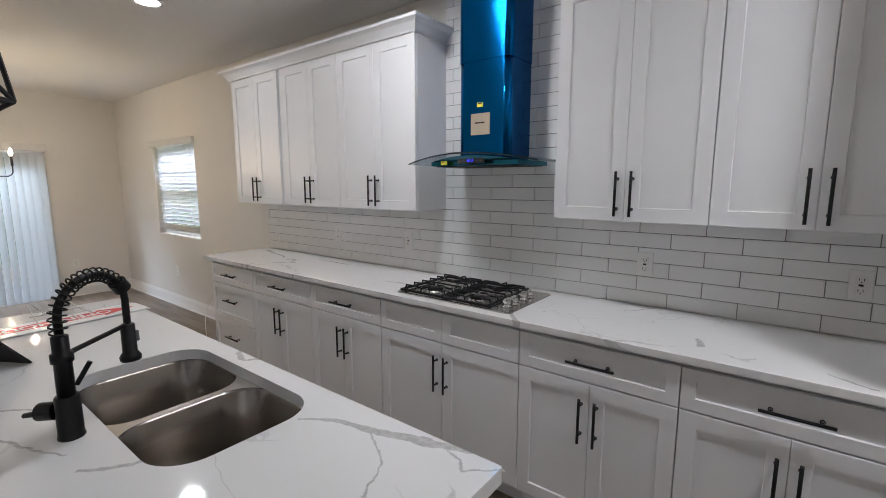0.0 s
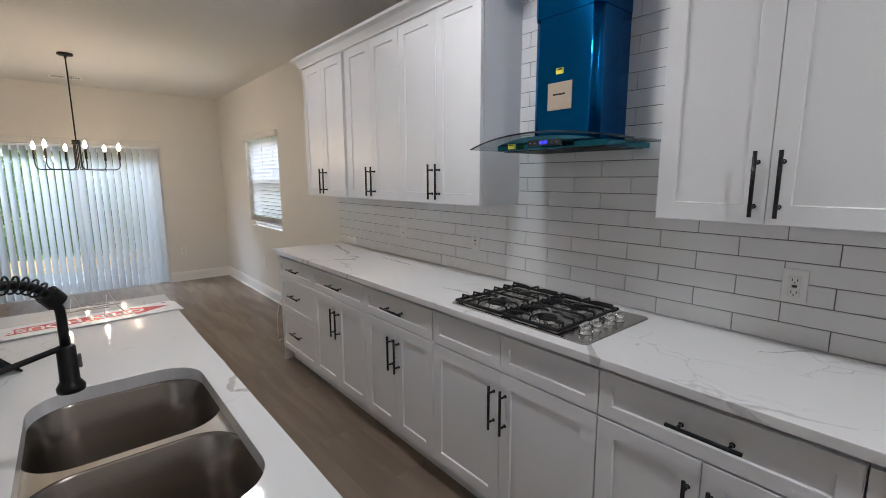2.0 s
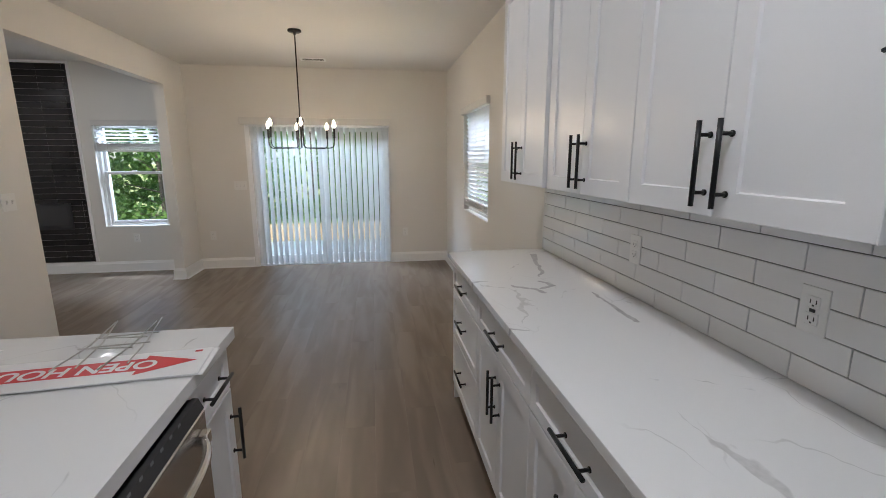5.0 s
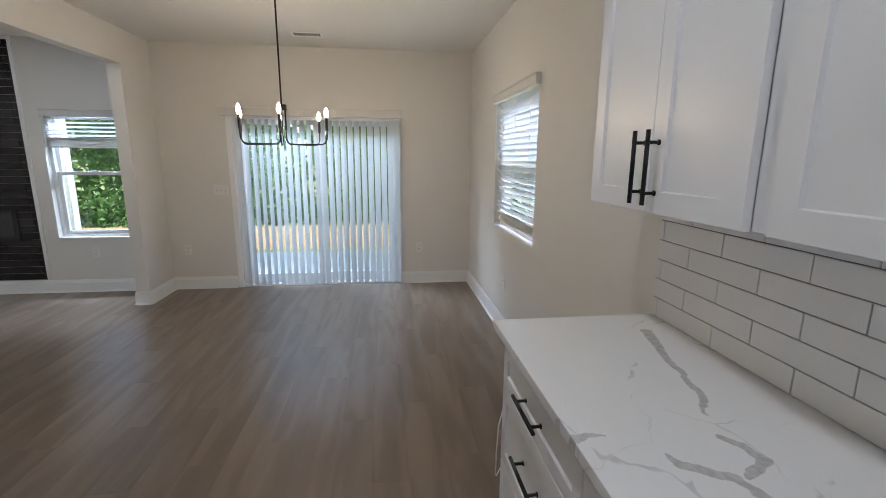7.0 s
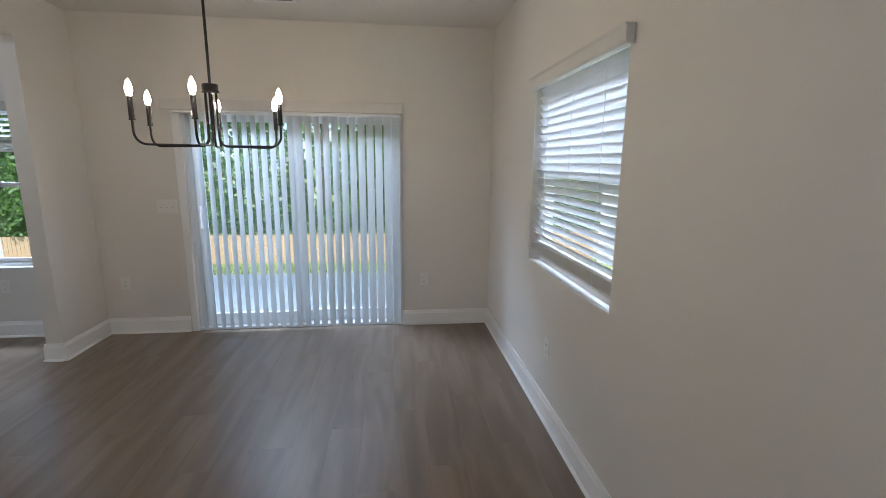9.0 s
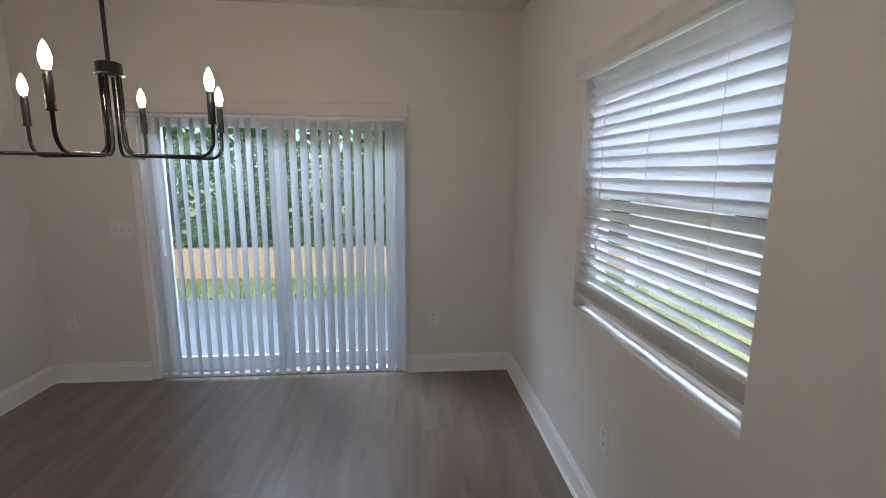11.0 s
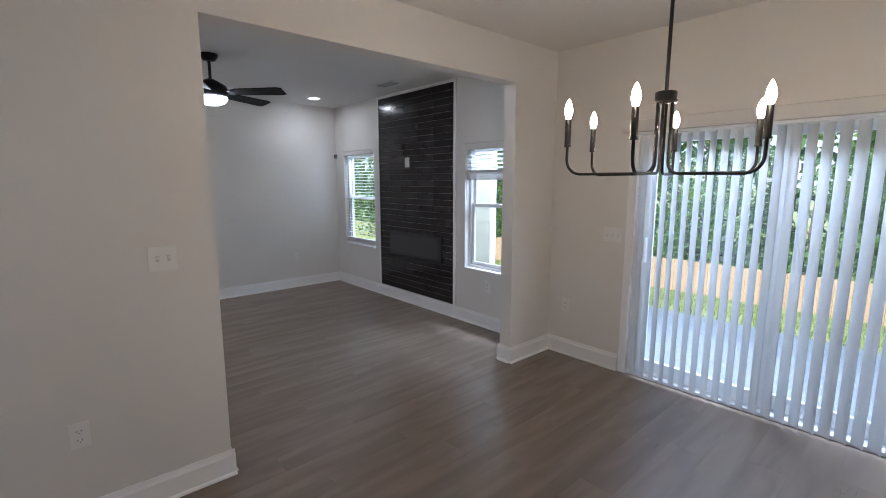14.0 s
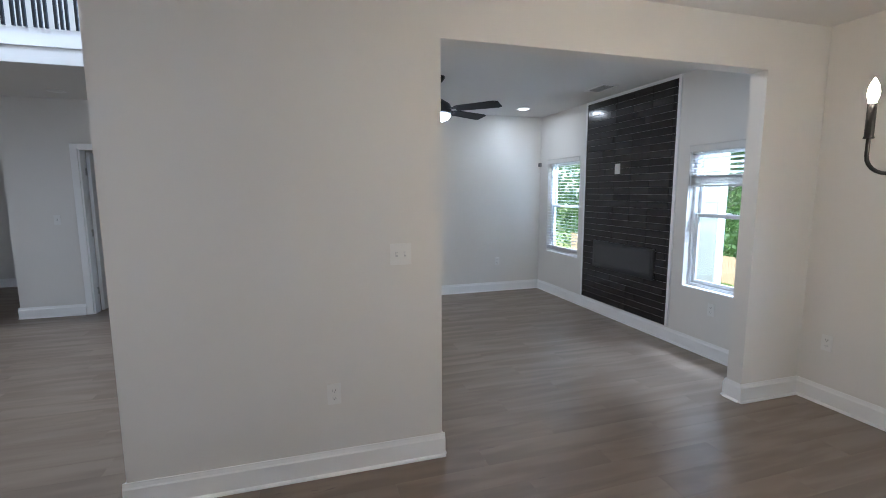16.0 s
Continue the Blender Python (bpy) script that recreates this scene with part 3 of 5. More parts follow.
def slat_blind(label, m, width, height, tilt, n_slats, pitch, bundle_z, bundle_n, valance_out=0.03, depth=0.034, overhang=0.035):
    """A faux-wood blind: valance, slats, the slats stacked at the foot, bottom rail, cords."""
    root = new("window_blind")
    root.matrix_world = m
    tagged(root, label, "blind", group="faux-wood window blinds")
    w = width / 2
    bm = bmesh.new()
    extrude_profile(bm, [(-valance_out, height - 0.072), (-valance_out - 0.008, height - 0.06), (-valance_out - 0.008, height - 0.012), (-valance_out - 0.016, height), (-0.002, height), (-0.002, height - 0.072)], "x", -w - overhang, w + overhang)
    part("valance", bm, M_BLIND_SHADE, root)
    part("headrail", boxed(-w + 0.006, w - 0.006, 0.008, 0.055, height - 0.05, height - 0.004, 0.002), M_TRIM, root)
    me = slat_mesh("slat", width - 0.016, 0.050, 0.0028, 0.0025, M_FAUX)
    for i in range(n_slats):
        s = new("slat", me)
        s.parent = root
        s.matrix_local = pose(0, depth, height - 0.088 - i * pitch, tilt + random.uniform(-1.2, 1.2), random.uniform(-0.15, 0.15), 0)
    # same white slats as above, with their shadow put into the colour
    stacked = slat_mesh("slat", width - 0.016, 0.050, 0.0028, 0.0025, M_BLIND_SHADE)
    for i in range(bundle_n):
        s = new("slat", stacked)
        s.parent = root
        s.matrix_local = pose(random.uniform(-0.001, 0.001), depth + random.uniform(-0.002, 0.002), bundle_z + 0.018 + i * 0.0062)
    part("bottom_rail", boxed(-w + 0.008, w - 0.008, depth - 0.025, depth + 0.025, bundle_z - 0.004, bundle_z + 0.013, 0.003), M_BLIND_SHADE, root)
    for u in (-0.32, 0.0, 0.32):
        if width < 1.0 and u == 0.0:
            continue
        for dy in (-0.026, 0.026):
            part("ladder_cord", cyl(bmesh.new(), (u * width, depth + dy, bundle_z), (u * width, depth + dy, height - 0.05), 0.0011, n=5), M_TRIM, root)
    part("tilt_wand", cyl(bmesh.new(), (-w + 0.035, -0.012, height - 0.6), (-w + 0.035, -0.012, height - 0.06), 0.004, n=8), M_VINYL, root)
    return root


slat_blind("white faux-wood blind, lowered and tilted, covering the window", to_wall("north", sum(WIN_N[:2]) / 2, WIN_N[2]), 1.126, 1.15, -57, 21, 0.0445, 0.070, 9, depth=0.036, overhang=0.028)
slat_blind("white faux-wood blind, half raised over the window", to_wall("west", sum(WIN_A[:2]) / 2, WIN_A[2]), 0.795, 1.36, -18, 6, 0.043, 0.975, 14, 0.004, overhang=-0.002)
slat_blind("white faux-wood blind, lowered with open slats", to_wall("west", sum(WIN_B[:2]) / 2, WIN_B[2]), 0.81, 1.38, -4, 27, 0.043, 0.05, 6, 0.004, overhang=-0.002)

# the sliding patio door
patio = new("door_1")
patio.matrix_world = pose(W_IN, (DOOR_W[0] + DOOR_W[1]) / 2, 0, 0, 0, 90)
tagged(patio, "white vinyl sliding glass patio door, closed", "patio door", kind="structure")
pw, ph = (DOOR_W[1] - DOOR_W[0]) / 2, DOOR_W[3]
for b in ((-pw, -pw + 0.04, 0.03, 0.14, 0.03, ph), (pw - 0.04, pw, 0.03, 0.14, 0.03, ph), (-pw + 0.04, pw - 0.04, 0.03, 0.14, ph - 0.04, ph)):
    part("door_frame", boxed(*b, 0.003), M_VINYL, patio)
part("threshold", boxed(-pw, pw, 0.0, 0.15, 0.002, 0.03, 0.004), M_VINYL, patio)
for lo, hi, y in ((-pw + 0.04, 0.045, 0.05), (-0.045, pw - 0.04, 0.09)):
    bm = bmesh.new()
    s = 0.085
    box(bm, lo, lo + s, y, y + 0.034, 0.032, ph - 0.042, 0.004)
    box(bm, hi - s, hi, y, y + 0.034, 0.032, ph - 0.042, 0.004)
    box(bm, lo + s, hi - s, y, y + 0.034, 0.032, 0.032 + 0.11, 0.004)
    box(bm, lo + s, hi - s, y, y + 0.034, ph - 0.042 - s, ph - 0.042, 0.004)
    sash = part("sliding_panel", bm, M_VINYL, patio)
    part("pane", boxed(lo + s - 0.004, hi - s + 0.004, y + 0.014, y + 0.019, 0.138, ph - 0.122), M_GLASS, sash).visible_shadow = False
handle = part("door_handle", boxed(-pw + 0.07, -pw + 0.095, 0.012, 0.05, 0.93, 1.13, 0.006), M_VINYL, patio)
for lo, hi in ((-pw - 0.06, -pw), (pw, pw + 0.018)):
    part("casing", boxed(lo, hi, -0.014, 0.0, 0.0, ph + 0.03, 0.003), M_TRIM, patio)

# vertical blind in front of it
vblind = thing("vertical_blind", "white vertical vane blind, drawn across the patio door", "blind", at=(W_IN, 0, 0))
part("valance", boxed(0.0, 0.10, 0.635, 2.585, 1.925, 2.012, 0.004), M_BLIND_SHADE, vblind)
part("track", boxed(0.03, 0.07, 0.70, 2.56, 1.905, 1.924, 0.002), M_VINYL, vblind)
vane_me = slat_mesh("vane", 1.868, 0.089, 0.0012, 0.009, M_BLIND, 6)
N_VANES = 24
for i in range(N_VANES):
    y = 0.815 + i * (2.525 - 0.815) / (N_VANES - 1)
    turn = 44 + random.uniform(-3, 3)
    v = new("vane", vane_me)
    v.parent = vblind
    # the vane hangs: its length along z, its width turned from the wall's line
    v.matrix_local = pose(0.05, y, 0.028 + 0.934, 0, 0, turn) @ pose(0, 0, 0, 0, 0, 90) @ pose(0, 0, 0, random.uniform(-0.2, 0.2), 90, 0)
    part("carrier_clip", boxed(0.044, 0.056, y - 0.004, y + 0.004, 1.893, 1.908, 0.001), M_VINYL, vblind)
part("wand", cyl(bmesh.new(), (0.085, 0.77, 0.75), (0.085, 0.77, 1.90), 0.005, n=8), M_VINYL, vblind)


# ---- kitchen ----
def shaker(w, h, t=0.02, rail=0.057, deep=0.008):
    """A shaker front from x 0..w, z 0..h; face at y = -t, back at y = 0."""
    bm = bmesh.new()
    c = 0.0018

    def ring(x0, x1, z0, z1, y):
        return [bm.verts.new(p) for p in ((x0, y, z0), (x1, y, z0), (x1, y, z1), (x0, y, z1))]
    loops = [ring(0, w, 0, h, 0), ring(0, w, 0, h, -t + c), ring(c, w - c, c, h - c, -t),
             ring(rail, w - rail, rail, h - rail, -t), ring(rail + 0.003, w - rail - 0.003, rail + 0.003, h - rail - 0.003, -t + deep)]
    for a, b in zip(loops, loops[1:]):
        for i in range(4):
            bm.faces.new((a[i], a[(i + 1) % 4], b[(i + 1) % 4], b[i]))
    bm.faces.new(loops[0][::-1])
    bm.faces.new(loops[-1])
    bmesh.ops.recalc_face_normals(bm, faces=bm.faces[:])
    return bm


def pull(length=0.19):
    """A black bar pull along x, standing off in -y."""
    bm = bmesh.new()
    cyl(bm, (-length / 2, -0.032, 0), (length / 2, -0.032, 0), 0.0058, n=12)
    for s in (-0.064, 0.064):
        cyl(bm, (s, -0.030, 0), (s, 0, 0), 0.0045, n=10)
        cyl(bm, (s, -0.003, 0), (s, 0, 0), 0.0075, n=10)
    return bm


PULL = link_mesh("handle", pull(), M_BLACK, True)


def front(name, parent, x, z, w, h, y, hx=None, hz=None, upright=False, rail=0.057, wonky=0.0):
    f = part(name, shaker(w, h, rail=rail), M_CAB, parent)
    f.location = (x, y, z)
    f.rotation_euler = (0, 0, wonky)
    if hx is not None:
        k = new("handle", PULL)
        k.parent = f
        k["label"] = "matte black bar handle"
        k.matrix_local = pose(hx, -0.02, hz, 0, 90 if upright else 0, 0)
    return f


def base_cabinet(x0, x1, layout, face=2.812, back=3.365, top=0.90, label="white shaker base cabinet with black bar handles", m=None):
    """layout: 'drawers', 'doors' (drawer over a pair) or 'cooktop' (two blind fronts over a pair)."""
    root = thing("base_cabinet", label, "cabinet", group="base cabinets", at=(x0, face, 0))
    if m is not None:
        root.matrix_world = m
    w, g, d = x1 - x0, 0.0022, back - face
    part("body", boxed(0.001, w - 0.001, 0, d, 0.11, top - 0.001), M_GAP, root)
    part("toe_kick", boxed(0.001, w - 0.001, 0.06, 0.075, 0.0, 0.109), M_CAB, root)
    if layout == "drawers":
        for z, h in ((0.728, 0.152), (0.438, 0.284), (0.122, 0.310)):
            front("drawer_front", root, g, z, w - 2 * g, h, -0.002, w / 2, h * 0.5 if h < 0.2 else h * 0.56, rail=0.045)
        return root
    if layout == "cooktop":
        front("false_front", root, g, 0.728, w / 2 - 1.5 * g, 0.152, -0.002, rail=0.045)
        front("false_front", root, w / 2 + g / 2, 0.728, w / 2 - 1.5 * g, 0.152, -0.002, rail=0.045)
    elif layout == "doors":
        front("drawer_front", root, g, 0.728, w - 2 * g, 0.152, -0.002, w / 2, 0.078, rail=0.045)
    h = 0.600
    if layout == "single":
        front("drawer_front", root, g, 0.728, w - 2 * g, 0.152, -0.002, w / 2, 0.078, rail=0.045)
        front("door", root, g, 0.122, w - 2 * g, h, -0.002, w - 0.035, h - 0.155, True)
        return root
    dw = w / 2 - 1.5 * g
    front("door", root, g, 0.122, dw, h, -0.002, dw - 0.03, h - 0.155, True, wonky=random.uniform(-0.002, 0.002))
    front("door", root, w / 2 + g / 2, 0.122, dw, h, -0.002, 0.03, h - 0.155, True, wonky=random.uniform(-0.002, 0.002))
    return root


BASE = [(-4.635, -4.005, "drawers"), (-4.005, -3.292, "doors"), (-3.292, -2.655, "doors"), (-2.655, -1.790, "cooktop"), (-1.790, -1.152, "doors"), (-1.152, -0.512, "doors")]
NOTE = {"drawers": "white shaker base cabinet with three drawers", "cooktop": "white shaker cabinet under the gas cooktop", "doors": "white shaker base cabinet with drawer over doors"}
for x0, x1, kind in BASE:
    base_cabinet(x0, x1, kind, label=NOTE[kind])
part("filler", boxed(-4.652, -4.636, 2.80, 3.365, 0.0, 0.899), M_CAB)
tagged(bpy.data.objects["filler"], "white painted end panel of the base cabinets", "end panel")

worktop = tagged(part("worktop", boxed(-4.715, -0.503, 2.768, 3.378, 0.90, 0.93, 0.0025, 2), M_QUARTZ), "white quartz worktop with grey veins", "worktop")


def wall_cabinet(x0, x1, fill=0.0, z0=1.357, z1=2.358, face=3.105, back=3.386):
    root = thing("wall_cabinet", "white shaker wall cabinet with two doors", "cabinet", group="wall cabinets", at=(x0, face, z0))
    w, h, g = x1 - x0, z1 - z0, 0.0022
    part("body", boxed(0.0008, w - 0.0008, 0, back - face, 0.001, h), M_CAB, root)
    dw = (w - fill) / 2 - 1.5 * g
    if fill:
        part("filler_strip", boxed(0.0008, fill, -0.004, -0.0003, 0.001, h - 0.004, 0.001), M_CAB, root)
    front("door", root, fill + g, 0.0, dw, h - 0.004, -0.002, dw - 0.03, 0.117, True, wonky=random.uniform(-0.003, 0.003))
    front("door", root, (w + fill) / 2 + g / 2, 0.0, dw, h - 0.004, -0.002, 0.03, 0.117, True, wonky=random.uniform(-0.003, 0.003))
    return root


for x0, x1, fill in ((-4.70, -4.015, 0.02), (-4.015, -3.325, 0.05), (-3.325, -2.642, 0), (-1.783, -1.145, 0), (-1.145, -0.508, 0)):
    wall_cabinet(x0, x1, fill)


def crown(name, x0, x1, yf, yb, z):
    """A crown moulding round three sides with mitred corners."""
    prof = [(0.0, 0.0), (0.010, 0.0), (0.012, 0.010), (0.020, 0.022), (0.038, 0.045), (0.055, 0.056), (0.062, 0.060), (0.062, 0.078), (0.0, 0.078)]
    bm = bmesh.new()
    rows = [[bm.verts.new(p) for p in ((x0 - o, yb, z + v), (x0 - o, yf - o, z + v), (x1 + o, yf - o, z + v), (x1 + o, yb, z + v))] for o, v in prof]
    n = len(rows)
    for i in range(n):
        a, b = rows[i], rows[(i + 1) % n]
        for k in range(3):
            bm.faces.new((a[k], a[k + 1], b[k + 1], b[k]))
    bm.faces.new([r[0] for r in rows])
    bm.faces.new([r[3] for r in rows][::-1])
    bmesh.ops.recalc_face_normals(bm, faces=bm.faces[:])
    return tagged(part(name, bm, M_CAB), "white crown moulding on top of the wall cabinets", "moulding", group="crown mouldings")


crown("crown_moulding", -4.70, -2.642, 3.084, 3.386, 2.359)
crown("crown_moulding", -1.783, -0.57, 3.084, 3.386, 2.359)

# gas cooktop
ck = thing("gas_cooktop", "stainless steel gas cooktop with black cast-iron grates", "cooktop", at=(-2.215, 3.055, 0.93))
bm = bmesh.new()
extrude_profile(bm, round_rect(-0.352, 0.352, -0.232, 0.232, 0.022, 5), "z", 0.0005, 0.006)
bmesh.ops.bevel(bm, geom=[e2 for e2 in bm.edges if all(v.co.z > 0.005 for v in e2.verts)], offset=0.003, segments=2, affect="EDGES")
part("steel_tray", bm, M_STEEL, ck)
GR = 0.036   # grate height over the tray
for gx0, gx1 in ((-0.335, -0.052), (-0.046, 0.226)):
    bm = bmesh.new()
    y0, y1, b = -0.215, 0.215, 0.0075
    # the low outer frame
    box(bm, gx0, gx1, y0, y0 + 0.013, 0.010, 0.022, 0.002)
    box(bm, gx0, gx1, y1 - 0.013, y1, 0.010, 0.022, 0.002)
    box(bm, gx0, gx0 + 0.013, y0 + 0.013, y1 - 0.013, 0.010, 0.022, 0.002)
    box(bm, gx1 - 0.013, gx1, y0 + 0.013, y1 - 0.013, 0.010, 0.022, 0.002)
    part_grate = part("grate", bm, M_CAST, ck, "black cast-iron grate")
    gw = gx1 - gx0
    for k in range(6):
        y = y0 + 0.04 + k * (y1 - y0 - 0.08) / 5
        for side in (0, 1):
            full = k in (2, 3)
            far = (gx1 if full else gx0 + gw * (0.40 if k in (0, 5) else 0.46))
            if side == 1 and full:
                continue
            bend = (0.03 if k in (1, 4) else 0.0) * (1 if k == 1 else -1)
            if side == 0:
                pts = [(gx0 + 0.006, y, 0.016), (gx0 + 0.010, y, GR), (gx0 + 0.05, y, GR)]
                if full:
                    pts += [(gx1 - 0.05, y, GR), (gx1 - 0.010, y, GR), (gx1 - 0.006, y, 0.016)]
                else:
                    pts += [(far - 0.03, y + bend, GR), (far, y + bend, GR - 0.004)]
            else:
                pts = [(gx1 - 0.006, y, 0.016), (gx1 - 0.010, y, GR), (gx1 - 0.05, y, GR), (gx0 + gx1 - far + 0.03, y + bend, GR), (gx0 + gx1 - far, y + bend, GR - 0.004)]
            part("grate_finger", tube(bmesh.new(), pts, 0.0052, 6), M_CAST, part_grate)
    for y, s in ((y0, 1), (y1, -1)):
        mid = (gx0 + gx1) / 2
        pts = [(mid, y + s * 0.006, 0.016), (mid, y + s * 0.012, GR), (mid, y + s * 0.06, GR), (mid, y + s * 0.085, GR - 0.003)]
        part("grate_finger", tube(bmesh.new(), pts, 0.0052, 6), M_CAST, part_grate)
for bx, by, r in ((-0.170, -0.112, 0.047), (-0.188, 0.108, 0.034), (0.112, -0.128, 0.042), (0.110, 0.092, 0.047)):
    burner = part("burner", lathe(bmesh.new(), [(r * 1.55, 0.006), (r * 1.5, 0.0085), (r * 1.15, 0.009), (r * 1.05, 0.012), (r * 1.0, 0.019), (r * 0.9, 0.021)], 28, (bx, by, 0)), M_STEEL, ck, "steel burner ring", True)
    part("burner_cap", lathe(bmesh.new(), [(r * 0.92, 0.021), (r * 0.95, 0.024), (r * 0.9, 0.0285), (0.0, 0.030)], 28, (bx, by, 0)), M_CAST, burner, "black burner cap", True)
for kx, ky in ((0.284, -0.135), (0.289, -0.075), (0.283, 0.032), (0.289, 0.091)):
    knob = part("knob", lathe(bmesh.new(), [(0.024, 0.006), (0.025, 0.010), (0.019, 0.014), (0.021, 0.020), (0.022, 0.034), (0.019, 0.038), (0.0, 0.039)], 24, (kx, ky, 0)), M_CHROME, ck, "polished chrome knob", True)
    part("grip", boxed(kx - 0.005, kx + 0.005, ky - 0.020, ky + 0.020, 0.037, 0.048, 0.003), M_CHROME, knob)

# range hood
hood = thing("range_hood", "curved-glass range hood still wrapped in blue film", "range hood", at=(-2.222, 3.372, 1.602))


def flue(half, front_y, z0, z1):
    """A square duct cover with softly rounded front corners."""
    bm = boxed(-half, half, front_y, -0.001, z0, z1)
    corners = [e2 for e2 in bm.edges if all(v.co.y < front_y + 0.001 for v in e2.verts) and abs(e2.verts[0].co.x - e2.verts[1].co.x) < 1e-6]
    bmesh.ops.bevel(bm, geom=corners, offset=0.034, segments=7, affect="EDGES", profile=0.5)
    for f in bm.faces:
        f.smooth = abs(f.normal.z) < 0.5 and 0.02 < abs(f.normal.x) < 0.998
    return bm


part("chimney", flue(0.1585, -0.230, 0.05, 0.60), M_FILM, hood, "chimney in blue protective film")
part("upper_sleeve", flue(0.1615, -0.2330, 0.551, CEIL - 1.6035), M_FILM, hood)
bm = bmesh.new()
prof = [(-0.268, 0.011)] + [(-0.268 + 0.536 * i / 16, 0.032 + 0.026 * (1 - (2 * i / 16 - 1) ** 2)) for i in range(17)] + [(0.268, 0.011)]
extrude_profile(bm, prof, "y", -0.330, -0.002)
for v in bm.verts:
    if v.co.y < -0.2:
        v.co.y -= 0.045 * (1 - (v.co.x / 0.268) ** 2)
part("motor_housing", bm, M_FILM2, hood, "curved steel front in teal film")
n, GW = 24, 0.395


def glass_z(u):
    return 0.020 + 0.045 * (1 - (u / GW) ** 2)


def glass_front(u):
    return -0.375 - 0.050 * (1 - (u / GW) ** 2)


bm = bmesh.new()
us = [-GW + 2 * GW * i / n for i in range(n + 1)]
rows = [[bm.verts.new((u, glass_front(u), glass_z(u) + 0.006)) for u in us], [bm.verts.new((u, -0.004, glass_z(u) + 0.006)) for u in us],
        [bm.verts.new((u, -0.004, glass_z(u))) for u in us], [bm.verts.new((u, glass_front(u), glass_z(u))) for u in us]]
for q in range(4):
    for i in range(n):
        bm.faces.new((rows[q][i], rows[q][i + 1], rows[(q + 1) % 4][i + 1], rows[(q + 1) % 4][i]))
for i in (0, n):
    bm.faces.new([rows[q][i] for q in range(4)])
bmesh.ops.recalc_face_normals(bm, faces=bm.faces[:])
glass = part("glass_canopy", bm, M_HOODGLASS, hood, "curved clear glass canopy")
part("glass_edge", tube(bmesh.new(), [(u, glass_front(u) - 0.001, glass_z(u) + 0.003) for u in us], 0.0036, 6), M_GLASSEDGE, glass, "dark polished glass edge")
part("underside", boxed(-0.262, 0.262, -0.325, -0.02, 0.0095, 0.0125, 0.001), M_FILM3, hood)
for u in (-0.135, 0.135):
    f = part("grease_filter", boxed(u - 0.122, u + 0.122, -0.30, -0.04, 0.0066, 0.0092, 0.001), M_FILM3, hood)
    for k in range(9):
        part("baffle", boxed(u - 0.115, u + 0.115, -0.300 + k * 0.028, -0.292 + k * 0.028, 0.0052, 0.0064), M_DARK, f)
panel = part("control_panel", boxed(-0.056, 0.102, -0.3790, -0.368, 0.018, 0.042, 0.001), M_SLOT, hood, "black touch panel")


def text_mesh(body, size, mat, extrude=0.0004, bold=0.0):
    cu = bpy.data.curves.new("lettering", "FONT")
    cu.body, cu.size, cu.align_x, cu.align_y, cu.extrude, cu.offset = body, size, "CENTER", "CENTER", extrude, bold
    tmp = new("lettering", cu)
    dg = bpy.context.evaluated_depsgraph_get()
    me = bpy.data.meshes.new_from_object(tmp.evaluated_get(dg))
    bpy.data.objects.remove(tmp)
    me.materials.clear()
    me.materials.append(mat)
    return me


M_LED = emitter("blue_digits", (0.03, 0.04, 1.0), 1.6)
digits = new("clock_digits", text_mesh("07:17", 0.0165, M_LED))
digits.parent = panel
digits.matrix_local = pose(0.023, -0.3795, 0.030, 90, 0, 0)
for u in (-0.042, -0.018, 0.062, 0.086):
    part("touch_key", boxed(u - 0.0025, u + 0.0025, -0.3797, -0.3791, 0.029, 0.031), M_PLASTIC, panel)
card = part("card_label", boxed(-0.075, 0.044, -0.2320, -0.2301, 0.173, 0.284, 0.0004), M_CARD, hood, "tan paper label")
part("print_bar", boxed(-0.048, 0.012, -0.2328, -0.2321, 0.232, 0.239), M_INK, card)
st = part("sticker", boxed(-0.036, 0.000, -0.2320, -0.2301, 0.316, 0.340, 0.0003), M_YELLOW, hood, "yellow warning sticker")
part("print_bar", boxed(-0.030, -0.006, -0.2328, -0.2321, 0.331, 0.338), M_INK, st)
st = part("sticker", boxed(-0.176, -0.140, -0.3640, -0.3550, 0.014, 0.034, 0.0003), M_YELLOW, hood, "yellow warning sticker")
part("print_bar", boxed(-0.170, -0.146, -0.3647, -0.3641, 0.028, 0.032), M_INK, st)


# wall plates
def duplex_outlet(m, gfci=False):
    root = new("wall_outlet")
    root.matrix_world = m
    tagged(root, "white duplex wall outlet with cover plate", "outlet", group="wall outlets")
    plate = part("cover_plate", boxed(-0.036, 0.036, -0.006, -0.0005, -0.058, 0.058, 0.002, 2), M_PLASTIC, root)
    for z in (-0.021, 0.021):
        f = part("socket", boxed(-0.0165, 0.0165, -0.008, -0.0062, z - 0.0145, z + 0.0145, 0.0012), M_PLASTIC, root)
        part("slot", boxed(-0.0085, -0.0062, -0.0088, -0.0081, z - 0.004, z + 0.006), M_SLOT, f)
        part("slot", boxed(0.0062, 0.0085, -0.0088, -0.0081, z - 0.004, z + 0.006), M_SLOT, f)
        part("slot", boxed(-0.002, 0.002, -0.0088, -0.0081, z - 0.0105, z - 0.0065), M_SLOT, f)
    if gfci:
        part("test_button", boxed(-0.007, 0.007, -0.0092, -0.0063, -0.004, 0.004, 0.0005), M_SLOT, root)
    return root


